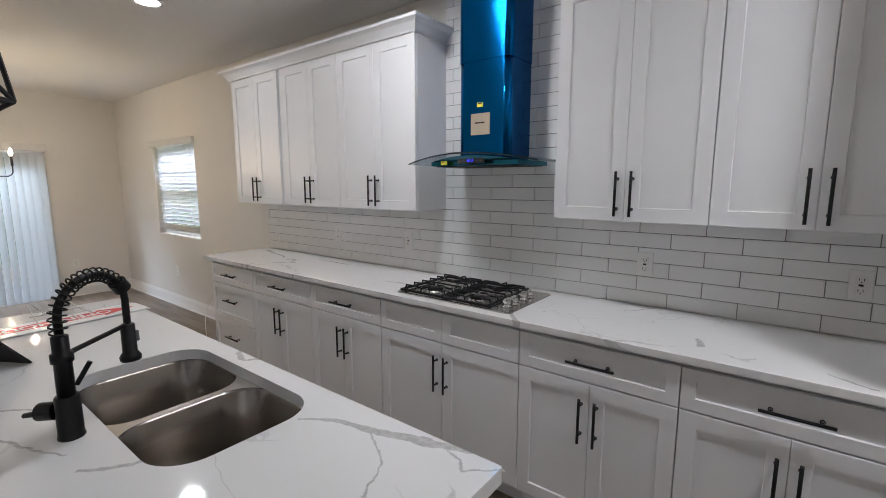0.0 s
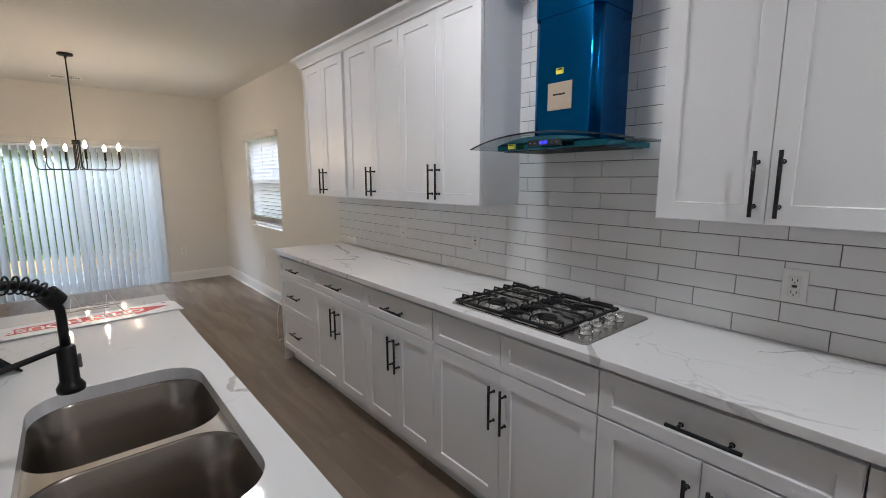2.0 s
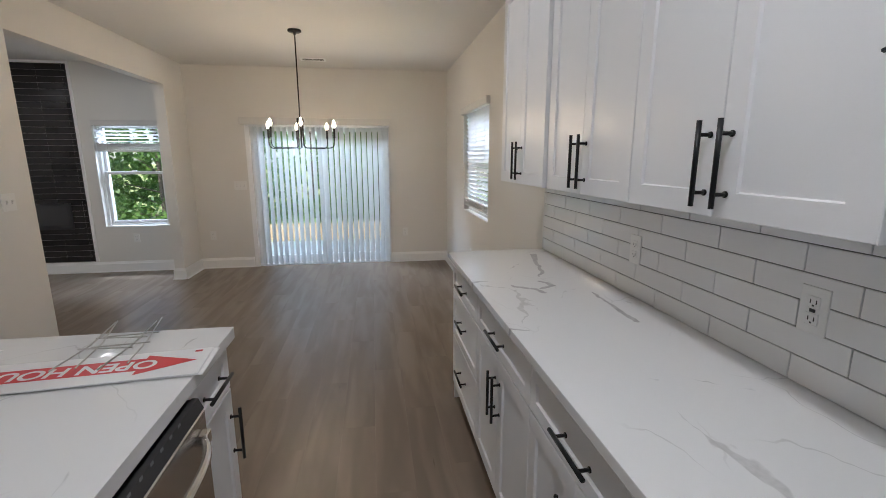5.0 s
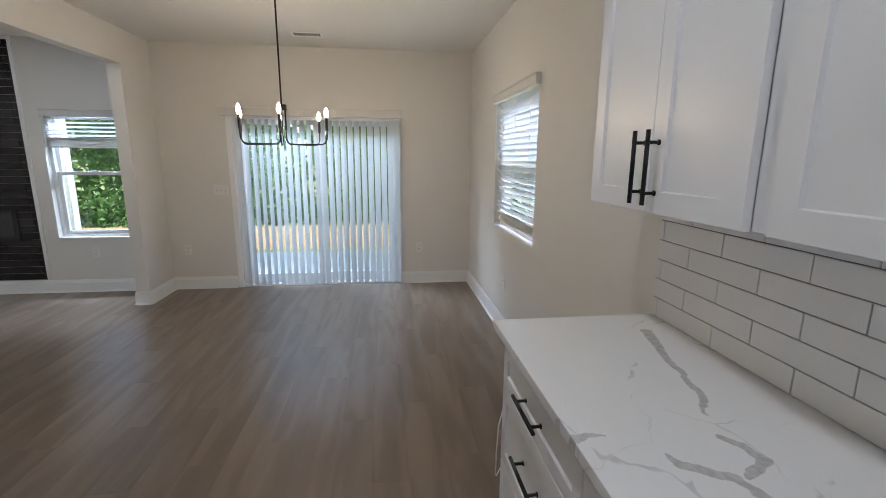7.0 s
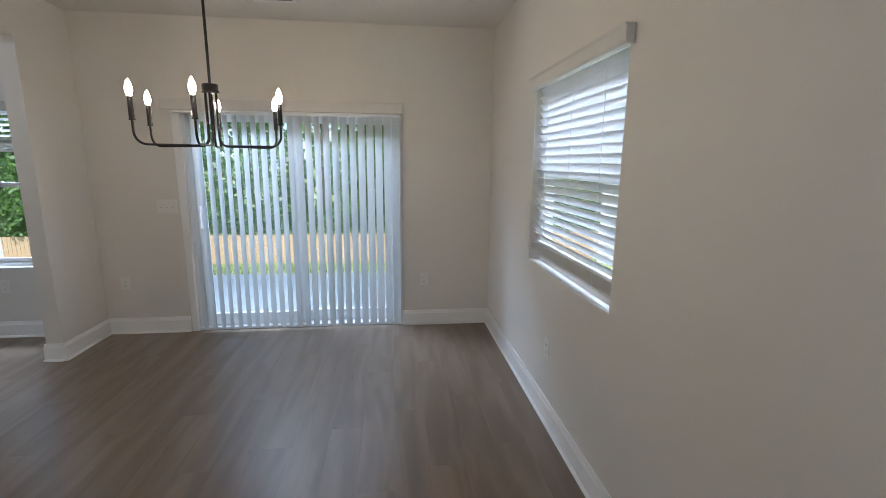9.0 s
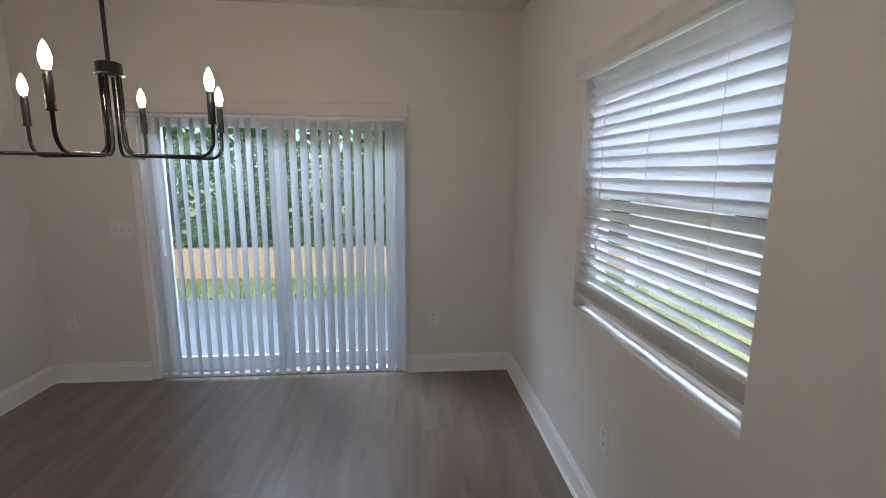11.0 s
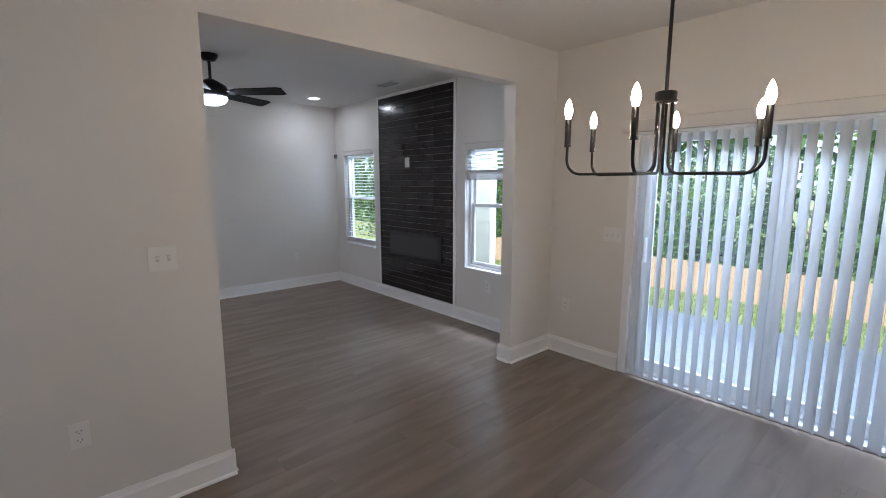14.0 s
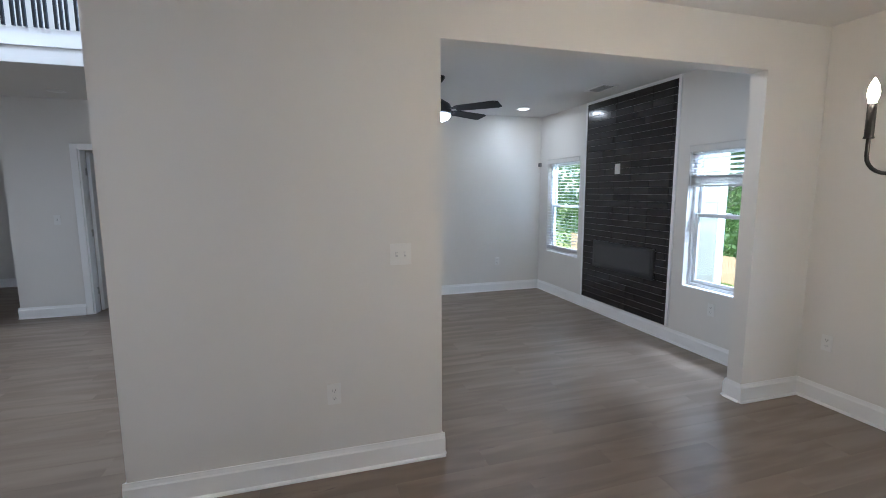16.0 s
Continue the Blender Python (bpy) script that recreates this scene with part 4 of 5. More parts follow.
def toggle_switch(m, gangs):
    root = new("light_switch")
    root.matrix_world = m
    tagged(root, "white toggle light switch plate", "light switch", group="light switches")
    w = 0.023 * gangs + 0.012
    part("cover_plate", boxed(-w, w, -0.006, -0.0005, -0.058, 0.058, 0.002, 2), M_PLASTIC, root)
    for i in range(gangs):
        u = (i - (gangs - 1) / 2) * 0.046
        bm = boxed(u - 0.0045, u + 0.0045, -0.017, -0.006, -0.003, 0.011, 0.002)
        part("toggle", bm, M_PLASTIC, root)
        part("slot", boxed(u - 0.0065, u + 0.0065, -0.0066, -0.0061, -0.013, 0.013), M_GAP, root)
    return root


coax = new("cable_plate")
coax.matrix_world = pose(-5.43, N_IN, 0.450)
tagged(coax, "white coaxial cable wall plate", "cable plate")
part("cover_plate", boxed(-0.036, 0.036, -0.006, -0.0005, -0.058, 0.058, 0.002, 2), M_PLASTIC, coax)
part("connector", cyl(bmesh.new(), (0, -0.006, 0), (0, -0.026, 0.001), 0.0055, n=10), M_WIRE, coax, "metal screw connector")
for z in (-0.042, 0.042):
    part("screw", cyl(bmesh.new(), (0, -0.0055, z), (0, -0.0072, z), 0.003, n=8), M_WIRE, coax)
cable = [(-5.43, 3.364, 0.451), (-5.425, 3.32, 0.454), (-5.39, 3.22, 0.450), (-5.30, 3.08, 0.43), (-5.18, 2.97, 0.38), (-5.08, 2.90, 0.26), (-5.03, 2.88, 0.13), (-5.03, 2.88, 0.04), (-5.06, 2.89, 0.008), (-5.12, 2.93, 0.006), (-5.10, 2.99, 0.006), (-5.02, 3.00, 0.006), (-4.94, 2.97, 0.006)]
tagged(part("coaxial_cable", tube(bmesh.new(), cable, 0.0032, 8), M_PLASTIC, smooth=True), "thin white coaxial cable hanging to the floor", "cable")
for x, z, gf in ((-3.71, 1.127, False), (-2.962, 1.128, True), (-1.430, 1.133, True), (-0.662, 1.137, True)):
    duplex_outlet(pose(x, 3.3715, z), gf)
duplex_outlet(pose(-6.852, N_IN, 0.445))
duplex_outlet(pose(W_IN, 2.775, 0.441, 0, 0, 90))
duplex_outlet(pose(W_IN, 0.155, 0.455, 0, 0, 90))
duplex_outlet(pose(W_IN, -0.804, 0.45, 0, 0, 90))
duplex_outlet(pose(-7.805, -4.0, 0.466, 0, 0, 180))
duplex_outlet(pose(-5.095, S_IN + divider_y(-5.095), 0.46, 0, 0, 180))
toggle_switch(pose(-5.470, S_IN + divider_y(-5.470) + 0.001, 1.205, 0, 0, 180), 2)
toggle_switch(pose(W_IN, 0.565, 1.13, 0, 0, 90), 3)
toggle_switch(pose(-2.08, -4.35, 1.21, 0, 0, 180), 1)

# ---- island ----
IX0, IX1, IY0, IY1, IF = -3.612, -1.330, 0.55, 1.852, 1.808


def plate_with_holes(outline, holes, z0, z1):
    """A flat slab with holes, walls all round."""
    bm = bmesh.new()
    for z, flip in ((z1, False), (z0, True)):
        edges = []
        for loop in (outline, *holes):
            vs = [bm.verts.new((x, y, z)) for x, y in loop]
            edges += [bm.edges.new((vs[i], vs[(i + 1) % len(vs)])) for i in range(len(vs))]
        bmesh.ops.triangle_fill(bm, use_beauty=True, use_dissolve=False, edges=edges)
    bm.verts.ensure_lookup_table()
    total = len(outline) + sum(len(h) for h in holes)
    start = 0
    for loop in (outline, *holes):
        n = len(loop)
        for i in range(n):
            a, b = start + i, start + (i + 1) % n
            bm.faces.new((bm.verts[a], bm.verts[b], bm.verts[total + b], bm.verts[total + a]))
        start += n
    bmesh.ops.recalc_face_normals(bm, faces=bm.faces[:])
    return bm


SINK = (-2.587, -1.852, 1.395, 1.782)
cut = round_rect(*SINK, 0.105, 10)
tagged(part("island_worktop", plate_with_holes(round_rect(IX0, IX1, IY0, IY1, 0.006, 3), [cut], 0.893, 0.93), M_QUARTZ_ISLAND), "white quartz island worktop with grey veins", "worktop")


def island_unit(x0, x1, layout, label, top=0.892):
    """A cabinet of the island that faces north."""
    return base_cabinet(x0, x1, layout, face=0, back=0.56, top=top, label=label, m=pose(x1, IF, 0, 0, 0, 180))


island_unit(-3.585, -3.252, "single", "narrow white shaker island cabinet with one door")
sink_base = island_unit(-2.648, -1.760, "cooktop", "white shaker island cabinet under the sink", 0.64)
island_unit(-1.760, -1.360, "single", "narrow white shaker island cabinet with one door")
tagged(part("island_back_panel", boxed(-3.585, -1.36, 1.21, 1.246, 0.0, 0.892, 0.002), M_CAB), "white painted panel behind the island cabinets", "panel")
tagged(part("island_end_panel", boxed(-3.604, -3.587, 1.2475, 1.806, 0.0, 0.892, 0.001), M_CAB), "white painted end panel of the island", "panel")
tagged(part("island_end_panel", boxed(-1.358, -1.341, 1.2475, 1.806, 0.0, 0.892, 0.001), M_CAB), "white painted end panel of the island", "panel")

# dishwasher
dw = thing("dishwasher", "stainless steel dishwasher with a bowed handle in the island", "dishwasher", at=(-2.95, IF + 0.036, 0))
part("tub", boxed(-0.298, 0.298, -0.58, -0.001, 0.10, 0.868), M_DARK, dw)
part("door", boxed(-0.297, 0.297, 0.001, 0.030, 0.115, 0.842, 0.004), M_STEEL, dw, "brushed steel door")
bm = bmesh.new()
extrude_profile(bm, [(0.0, 0.843), (0.028, 0.843), (0.016, 0.872), (0.0, 0.872)], "x", -0.297, 0.297)
ctl = part("control_strip", bm, M_SLOT, dw, "black control strip")
for k in range(9):
    part("control_key", boxed(-0.18 + k * 0.045, -0.168 + k * 0.045, 0.017, 0.0185, 0.8665, 0.8735), M_GROUT, ctl)
pts = [(-0.255 + 0.51 * i / 20, 0.030 + 0.052 * (1 - (2 * i / 20 - 1) ** 4), 0.785) for i in range(21)]
bm = tube(bmesh.new(), pts, 0.011, 10)
part("handle", bm, M_CHROME, dw, "bowed polished handle", True)
for u in (-0.25, 0.25):
    part("handle_mount", boxed(u - 0.016, u + 0.016, 0.030, 0.052, 0.768, 0.802, 0.003), M_CHROME, dw)
part("kick_plate", boxed(-0.297, 0.297, -0.045, -0.03, 0.0, 0.099), M_DARK, dw)

# double-bowl sink
sink = thing("kitchen_sink", "undermounted stainless steel double-bowl sink", "sink", at=(0, 0, 0))
XM = (SINK[0] + SINK[1]) / 2
bowls = [(SINK[0] - 0.006, XM - 0.012, SINK[2] - 0.006, SINK[3] + 0.006), (XM + 0.012, SINK[1] + 0.006, SINK[2] - 0.006, SINK[3] + 0.006)]
loops = [round_rect(*b, 0.10, 9) for b in bowls]
part("rim", plate_with_holes(round_rect(SINK[0] - 0.03, SINK[1] + 0.03, SINK[2] - 0.03, SINK[3] + 0.03, 0.12, 9), loops, 0.889, 0.8925), M_STEEL, sink)
for b in bowls:
    bm = bmesh.new()
    rings = []
    for inset, z, r in ((0.0, 0.8905, 0.10), (0.004, 0.885, 0.10), (0.012, 0.72, 0.095), (0.022, 0.690, 0.09), (0.045, 0.680, 0.07)):
        rings.append([bm.verts.new((x, y, z)) for x, y in round_rect(b[0] + inset, b[1] - inset, b[2] + inset, b[3] - inset, r, 9)])
    for a1, b1 in zip(rings, rings[1:]):
        n = len(a1)
        for i in range(n):
            bm.faces.new((a1[i], b1[i], b1[(i + 1) % n], a1[(i + 1) % n]))
    bm.faces.new(rings[-1])
    for f in bm.faces:
        f.smooth = True
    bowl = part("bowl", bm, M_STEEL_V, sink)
    cx, cy = (b[0] + b[1]) / 2, (b[2] + b[3]) / 2
    part("drain", lathe(bmesh.new(), [(0.055, 0.6805), (0.054, 0.6835), (0.042, 0.684), (0.038, 0.6815), (0.0, 0.6812)], 24, (cx, cy, 0)), M_CHROME, bowl, "chrome drain", True)

# spring faucet
FX, FY = -2.190, 1.332
fc = thing("kitchen_faucet", "matte black pull-down faucet with a spring neck", "faucet", at=(FX, FY, 0.93))
d = Vector((-0.115, 0.185, 0)).normalized()
reach = 0.190
part("base", lathe(bmesh.new(), [(0.027, 0.0), (0.027, 0.005), (0.0252, 0.010), (0.0248, 0.098), (0.023, 0.102), (0.0, 0.103)], 24), M_BLACK, fc, smooth=True)
part("column", lathe(bmesh.new(), [(0.0178, 0.10), (0.0178, 0.182), (0.0222, 0.184), (0.0222, 0.204), (0.0168, 0.206), (0.0168, 0.244), (0.014, 0.246)], 20), M_BLACK, fc, smooth=True)
neck = [Vector((0, 0, 0.248)), Vector((0, 0, 0.275))]
R = reach / 2
for i in range(0, 19):
    t = math.pi * i / 18
    neck.append(d * (R - R * math.cos(t)) + Vector((0, 0, 0.280 + 0.086 * math.sin(t))))
neck += [d * reach + Vector((0, 0, 0.25)), d * reach + Vector((0, 0, 0.21))]
part("hose", tube(bmesh.new(), neck, 0.0092, 10), M_BLACK, fc, smooth=True)
length = [0.0]
for p, q in zip(neck, neck[1:]):
    length.append(length[-1] + (q - p).length)


def along(s):
    for i in range(1, len(length)):
        if s <= length[i]:
            f = (s - length[i - 1]) / (length[i] - length[i - 1])
            p = neck[i - 1].lerp(neck[i], f)
            return p, (neck[i] - neck[i - 1]).normalized()
    return neck[-1], Vector((0, 0, -1))


side = d.cross(Vector((0, 0, 1))).normalized()
coil, turns, spring_len = [], 18, length[-1] * 0.70
for i in range(turns * 12 + 1):
    s = spring_len * i / (turns * 12)
    p, tan = along(s)
    nrm = side.cross(tan).normalized()
    t = 2 * math.pi * i / 12
    coil.append(p + 0.0172 * (math.cos(t) * side + math.sin(t) * nrm))
part("spring", tube(bmesh.new(), coil, 0.0022, 6), M_BLACK, fc, smooth=True)
p_end, t_end = along(spring_len)
part("spring_collar", cyl(bmesh.new(), p_end - t_end * 0.012, p_end + t_end * 0.016, 0.021, n=16), M_BLACK, fc)
h = d * reach
head = part("spray_head", lathe(bmesh.new(), [(0.025, 0.112), (0.026, 0.122), (0.0215, 0.130), (0.0178, 0.136), (0.0170, 0.210), (0.014, 0.214), (0.0, 0.215)], 20, (h.x, h.y, 0)), M_BLACK, fc, smooth=True)
part("spray_button", boxed(h.x - 0.006, h.x + 0.006, h.y + 0.017, h.y + 0.024, 0.16, 0.19, 0.002), M_GROUT, head)
part("docking_arm", cyl(bmesh.new(), (0, 0, 0.197), h + Vector((0, 0, 0.212)), 0.0062, n=10), M_BLACK, fc)
part("lever", cyl(bmesh.new(), Vector((0.012, 0.018, 0.125)), Vector((0.022, 0.045, 0.175)), 0.0055, n=10), M_BLACK, fc)
part("side_valve", cyl(bmesh.new(), (-0.02, -0.018, 0.065), (-0.05, -0.042, 0.062), 0.021, n=16), M_BLACK, fc)
part("side_lever", cyl(bmesh.new(), (-0.045, -0.038, 0.060), (-0.085, -0.065, 0.050), 0.008, 0.006, n=10), M_BLACK, fc)

# two directional signs, one on the other
SM = pose(-3.315, 1.570, 0.93, 0, 0, 95)   # local x runs along the arrow


def arrow_sign(m, label, printed):
    root = new("open_house_sign")
    root.matrix_world = m
    tagged(root, label, "sign", group="open house signs")
    L, W = 0.575, 0.17
    part("board", boxed(-L / 2, L / 2, -W / 2, W / 2, 0.0, 0.004, 0.0006), M_SIGN, root)
    if printed:
        bm = bmesh.new()
        extrude_profile(bm, [(-0.268, -0.033), (0.125, -0.033), (0.125, -0.058), (0.262, 0.004), (0.125, 0.062), (0.125, 0.042), (-0.243, 0.042)][::1], "z", 0.0042, 0.0047)
        arrow = part("printed_arrow", bm, M_RED, root, "red printed arrow")
        txt = new("lettering", text_mesh("OPEN HOUSE", 0.072, M_SIGN, 0.0002, 0.0016))
        txt.parent = arrow
        txt.matrix_local = pose(-0.055, 0.004, 0.0051, 0, 0, 180)
        txt["label"] = "white printed words"
        part("printed_mark", boxed(0.243, 0.262, 0.060, 0.072, 0.0042, 0.0047), M_RED, root)
    return root


arrow_sign(SM @ pose(0.012, 0.012, 0.0, 0, 0, -1.5), "white corrugated plastic sign under another sign", False)
arrow_sign(SM @ pose(0, 0, 0.0046), "white sign with a red OPEN HOUSE arrow", True)


def wire_stake(m):
    root = new("wire_stake")
    root.matrix_world = m
    tagged(root, "galvanised H-shaped wire sign stake lying down", "sign stake", group="wire stakes")
    for u in (-0.06, 0.06):
        part("leg", tube(bmesh.new(), [(u, -0.16, 0.003), (u, 0.0, 0.006), (u * 1.05, 0.13, 0.03)], 0.0022, 6), M_WIRE, root)
    for v in (-0.03, 0.05):
        part("cross_wire", tube(bmesh.new(), [(-0.075, v, 0.008), (0.075, v, 0.008)], 0.0022, 6), M_WIRE, root)
    return root


wire_stake(pose(-3.47, 1.55, 0.9405, 0, 0, 86))
wire_stake(pose(-3.475, 1.585, 0.9465, 0, 0, 97))


def sheet(m, w, h, bars):
    root = new("paper_sheet")
    root.matrix_world = m
    tagged(root, "white printed paper sheet on the island", "paper", group="loose papers")
    part("sheet", boxed(-w / 2, w / 2, -h / 2, h / 2, 0.0, 0.0012), M_PAPER, root)
    for x, y, a, b in bars:
        part("print_bar", boxed(x, x + a, y, y + b, 0.0013, 0.0016), M_INK, root)
    return root


BARS = [(0.02, 0.075, 0.06, 0.012), (0.02, 0.055, 0.05, 0.006), (-0.09, 0.03, 0.16, 0.003), (-0.09, 0.02, 0.14, 0.003), (-0.09, 0.01, 0.15, 0.003)]
sheet(pose(-3.40, 1.10, 0.9302, 0, 0, 80), 0.215, 0.279, BARS)
sheet(pose(-3.30, 1.02, 0.9317, 0, 0, 62), 0.215, 0.279, BARS)
sheet(pose(-3.14, 1.10, 0.9302, 0, 0, 100), 0.10, 0.15, [(-0.03, 0.0, 0.05, 0.02)])

# a black leaning display panel
st = thing("display_stand", "thin black tabletop display stand, leaning back", "display stand", at=(-2.835, 1.375, 0.93))
panel2 = part("panel", boxed(-0.20, 0.0, -0.003, 0.003, 0.0, 0.20, 0.001), M_BLACK, st)
panel2.matrix_local = pose(0, 0, 0.0025, 0, 0, 32) @ pose(0, 0, 0, 40, 0, 0)
leg = part("prop_leg", cyl(bmesh.new(), (-0.10, -0.20, 0.006), (-0.10, -0.106, 0.135), 0.005, n=8), M_BLACK, st)
leg.matrix_local = pose(0, 0, 0, 0, 0, 32)

# ---- lamps ----
# dining chandelier
CHX, CHY, CHZ = -6.724, 1.656, -0.012
ch = thing("chandelier", "black six-arm chandelier with lit candle bulbs", "chandelier", at=(CHX, CHY, CHZ))
part("canopy", lathe(bmesh.new(), [(0.062, CEIL + 0.011), (0.062, CEIL - 0.004), (0.052, CEIL - 0.010), (0.012, CEIL - 0.012), (0.010, CEIL - 0.033), (0.0, CEIL - 0.034)], 28), M_BLACK, ch, smooth=True)
part("rod", cyl(bmesh.new(), (0, 0, 1.865), (0, 0, CEIL - 0.03), 0.0062, n=12), M_BLACK, ch)
part("hub", lathe(bmesh.new(), [(0.028, 1.880), (0.035, 1.877), (0.035, 1.850), (0.039, 1.848), (0.039, 1.841), (0.0, 1.840)], 28), M_BLACK, ch, smooth=True)
for turn_deg in (9, 77, 137, 195, 255, 316):
    t = radians(turn_deg)
    u = Vector((math.cos(t), math.sin(t), 0))
    pts = [u * 0.026 + Vector((0, 0, 1.845)), u * 0.026 + Vector((0, 0, 1.64))]
    for i in range(1, 6):
        q = radians(90 * i / 5)
        pts.append(u * (0.026 + 0.035 * (1 - math.cos(q))) + Vector((0, 0, 1.64 - 0.040 * math.sin(q))))
    pts.append(u * 0.284 + Vector((0, 0, 1.598)))
    for i in range(1, 7):
        q = radians(90 * i / 6)
        pts.append(u * (0.284 + 0.047 * math.sin(q)) + Vector((0, 0, 1.598 + 0.05 * (1 - math.cos(q)))))
    pts.append(u * 0.331 + Vector((0, 0, 1.715)))
    arm = part("arm", tube(bmesh.new(), pts, 0.0052, 10), M_BLACK, ch, smooth=True)
    c = u * 0.331
    part("candle_sleeve", lathe(bmesh.new(), [(0.0118, 1.694), (0.0128, 1.696), (0.0108, 1.700), (0.0104, 1.789), (0.0, 1.790)], 16, (c.x, c.y, 0)), M_BLACK, arm, smooth=True)
    part("bulb", lathe(bmesh.new(), [(0.008, 1.790), (0.0090, 1.796), (0.0128, 1.808), (0.0134, 1.818), (0.0100, 1.836), (0.0043, 1.850), (0.0, 1.857)], 16, (c.x, c.y, 0)), M_BULB, arm, "lit candle bulb", True)

# cage pendant over the island
pd = thing("pendant_lamp", "black geometric wire-cage pendant lamp over the island", "pendant lamp", at=(-1.752, 1.111, -0.006))
tops = [Vector((0.118 * math.cos(radians(90 * k + 12)), 0.118 * math.sin(radians(90 * k + 12)), 1.722)) for k in range(4)]
mids = [Vector((0.125 * math.cos(radians(90 * k)), 0.125 * math.sin(radians(90 * k)), 1.634)) for k in range(4)]
peak = Vector((0, 0, 1.79))
low = Vector((0, 0, 1.545))
for k in range(4):
    for a1, b1 in ((tops[k], tops[(k + 1) % 4]), (tops[k], mids[k]), (tops[k], mids[(k + 1) % 4]), (mids[k], mids[(k + 1) % 4]), (mids[k], low), (tops[k], peak)):
        part("cage_bar", cyl(bmesh.new(), a1, b1, 0.0032, n=6), M_BLACK, pd)
part("socket", cyl(bmesh.new(), (0, 0, 1.68), (0, 0, 1.80), 0.018, n=14), M_BLACK, pd)
part("cord", cyl(bmesh.new(), (0, 0, 1.79), (0, 0, CEIL - 0.02), 0.0035, n=8), M_BLACK, pd)
part("canopy", cyl(bmesh.new(), (0, 0, CEIL - 0.022), (0, 0, CEIL - 0.001), 0.06, n=24), M_BLACK, pd)
part("bulb", lathe(bmesh.new(), [(0.012, 1.682), (0.024, 1.657), (0.026, 1.637), (0.018, 1.617), (0.0, 1.61)], 16), M_PLASTIC, pd, "unlit white bulb", True)


def recessed_light(x, y, z=CEIL, lit=True):
    root = thing("recessed_light", "round white recessed ceiling light, " + ("lit" if lit else "switched off"), "ceiling light", group="recessed lights", at=(x, y, z))
    part("trim_ring", lathe(bmesh.new(), [(0.092, -0.0005), (0.092, -0.004), (0.078, -0.008), (0.070, -0.006)], 32), M_TRIM, root, smooth=True)
    part("lens", lathe(bmesh.new(), [(0.070, -0.005), (0.066, -0.007), (0.0, -0.0072)], 32), M_CAN if lit else M_PLASTIC, root, "glowing frosted lens" if lit else "unlit frosted lens", True)


for x, y in CANS + LIVING_CANS:
    recessed_light(x, y)
for x, y in HALL_CANS:
    recessed_light(x, y, lit=False)
# made-up fittings at the unseen loft fill lamps
for x, y in LOFT_FILL:
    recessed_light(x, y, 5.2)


def air_vent(m, w, h, label="white ceiling air vent with slats"):
    root = new("air_vent")
    root.matrix_world = m
    tagged(root, label, "air vent", group="air vents")
    bm = bmesh.new()
    for b in ((-w, w, -h, -h + 0.025), (-w, w, h - 0.025, h), (-w, -w + 0.025, -h + 0.025, h - 0.025), (w - 0.025, w, -h + 0.025, h - 0.025)):
        box(bm, *b, -0.007, -0.0006, 0.001)
    part("frame", bm, M_TRIM, root)
    part("backing", boxed(-w + 0.02, w - 0.02, -h + 0.02, h - 0.02, -0.0018, -0.0006), M_SLOT, root)
    n = int((2 * w - 0.06) / 0.016)
    for k in range(n):
        u = -w + 0.034 + k * 0.016
        s = part("slat", boxed(-0.0045, 0.0045, -h + 0.026, h - 0.026, -0.0006, 0.0006), M_TRIM, root)
        s.matrix_local = pose(u, 0, -0.0042, 0, 35, 0)
    part("divider", boxed(-0.004, 0.004, -h + 0.026, h - 0.026, -0.008, -0.0022), M_TRIM, root)


air_vent(pose(-8.0, 1.665, CEIL, 0, 0, 90), 0.15, 0.085)
air_vent(pose(-8.15, -2.06, CEIL, 0, 0, 90), 0.17, 0.10)

# ---- living room ----
FP = (-2.79, -1.33, 0.150, 2.625)
fp = thing("fireplace", "tall black tiled fireplace surround with electric insert", "fireplace", at=(W_IN, 0, 0))
part("grout_bed", boxed(0.0005, 0.006, FP[0], FP[1], FP[2], FP[3]), M_BGROUT, fp, "pale grout bed")
for b in ((0.0005, 0.018, FP[0] - 0.035, FP[0] - 0.0005, FP[2], FP[3] + 0.033), (0.0005, 0.018, FP[1] + 0.0005, FP[1] + 0.035, FP[2], FP[3] + 0.033), (0.0005, 0.018, FP[0], FP[1], FP[3] + 0.0005, FP[3] + 0.033)):
    part("trim", boxed(*b, 0.002), M_TRIM, fp, "white edge trim")
for b in ((0.0062, 0.0145, FP[0] + 0.0005, FP[0] + 0.0135, FP[2], FP[3]), (0.0062, 0.0145, FP[1] - 0.0135, FP[1] - 0.0005, FP[2], FP[3]), (0.0062, 0.0145, FP[0] + 0.014, FP[1] - 0.014, FP[3] - 0.006, FP[3])):
    part("edge_strip", boxed(*b, 0.001), M_BLACK, fp, "black metal tile edge strip")
ins = part("electric_insert", boxed(0.0125, 0.030, -2.565, -1.515, 0.585, 0.925, 0.004), M_DARK, fp, "black framed electric fire")
M_FIREGLASS = material("smoked_fire_glass", (0.055, 0.055, 0.058), 0.16, vary=0.05, vary_scale=2)
part("glass_front", boxed(0.0302, 0.0335, -2.525, -1.555, 0.635, 0.895, 0.001), M_FIREGLASS, ins, "smoked glass front")
part("wall_plate", boxed(0.0125, 0.022, -2.215, -2.125, 1.735, 1.855, 0.003), M_PLASTIC, fp, "white blank wall plate")
sensor = thing("motion_detector", "small grey corner alarm sensor on the wall", "sensor", at=(W_IN + 0.03, -3.965, 1.94))
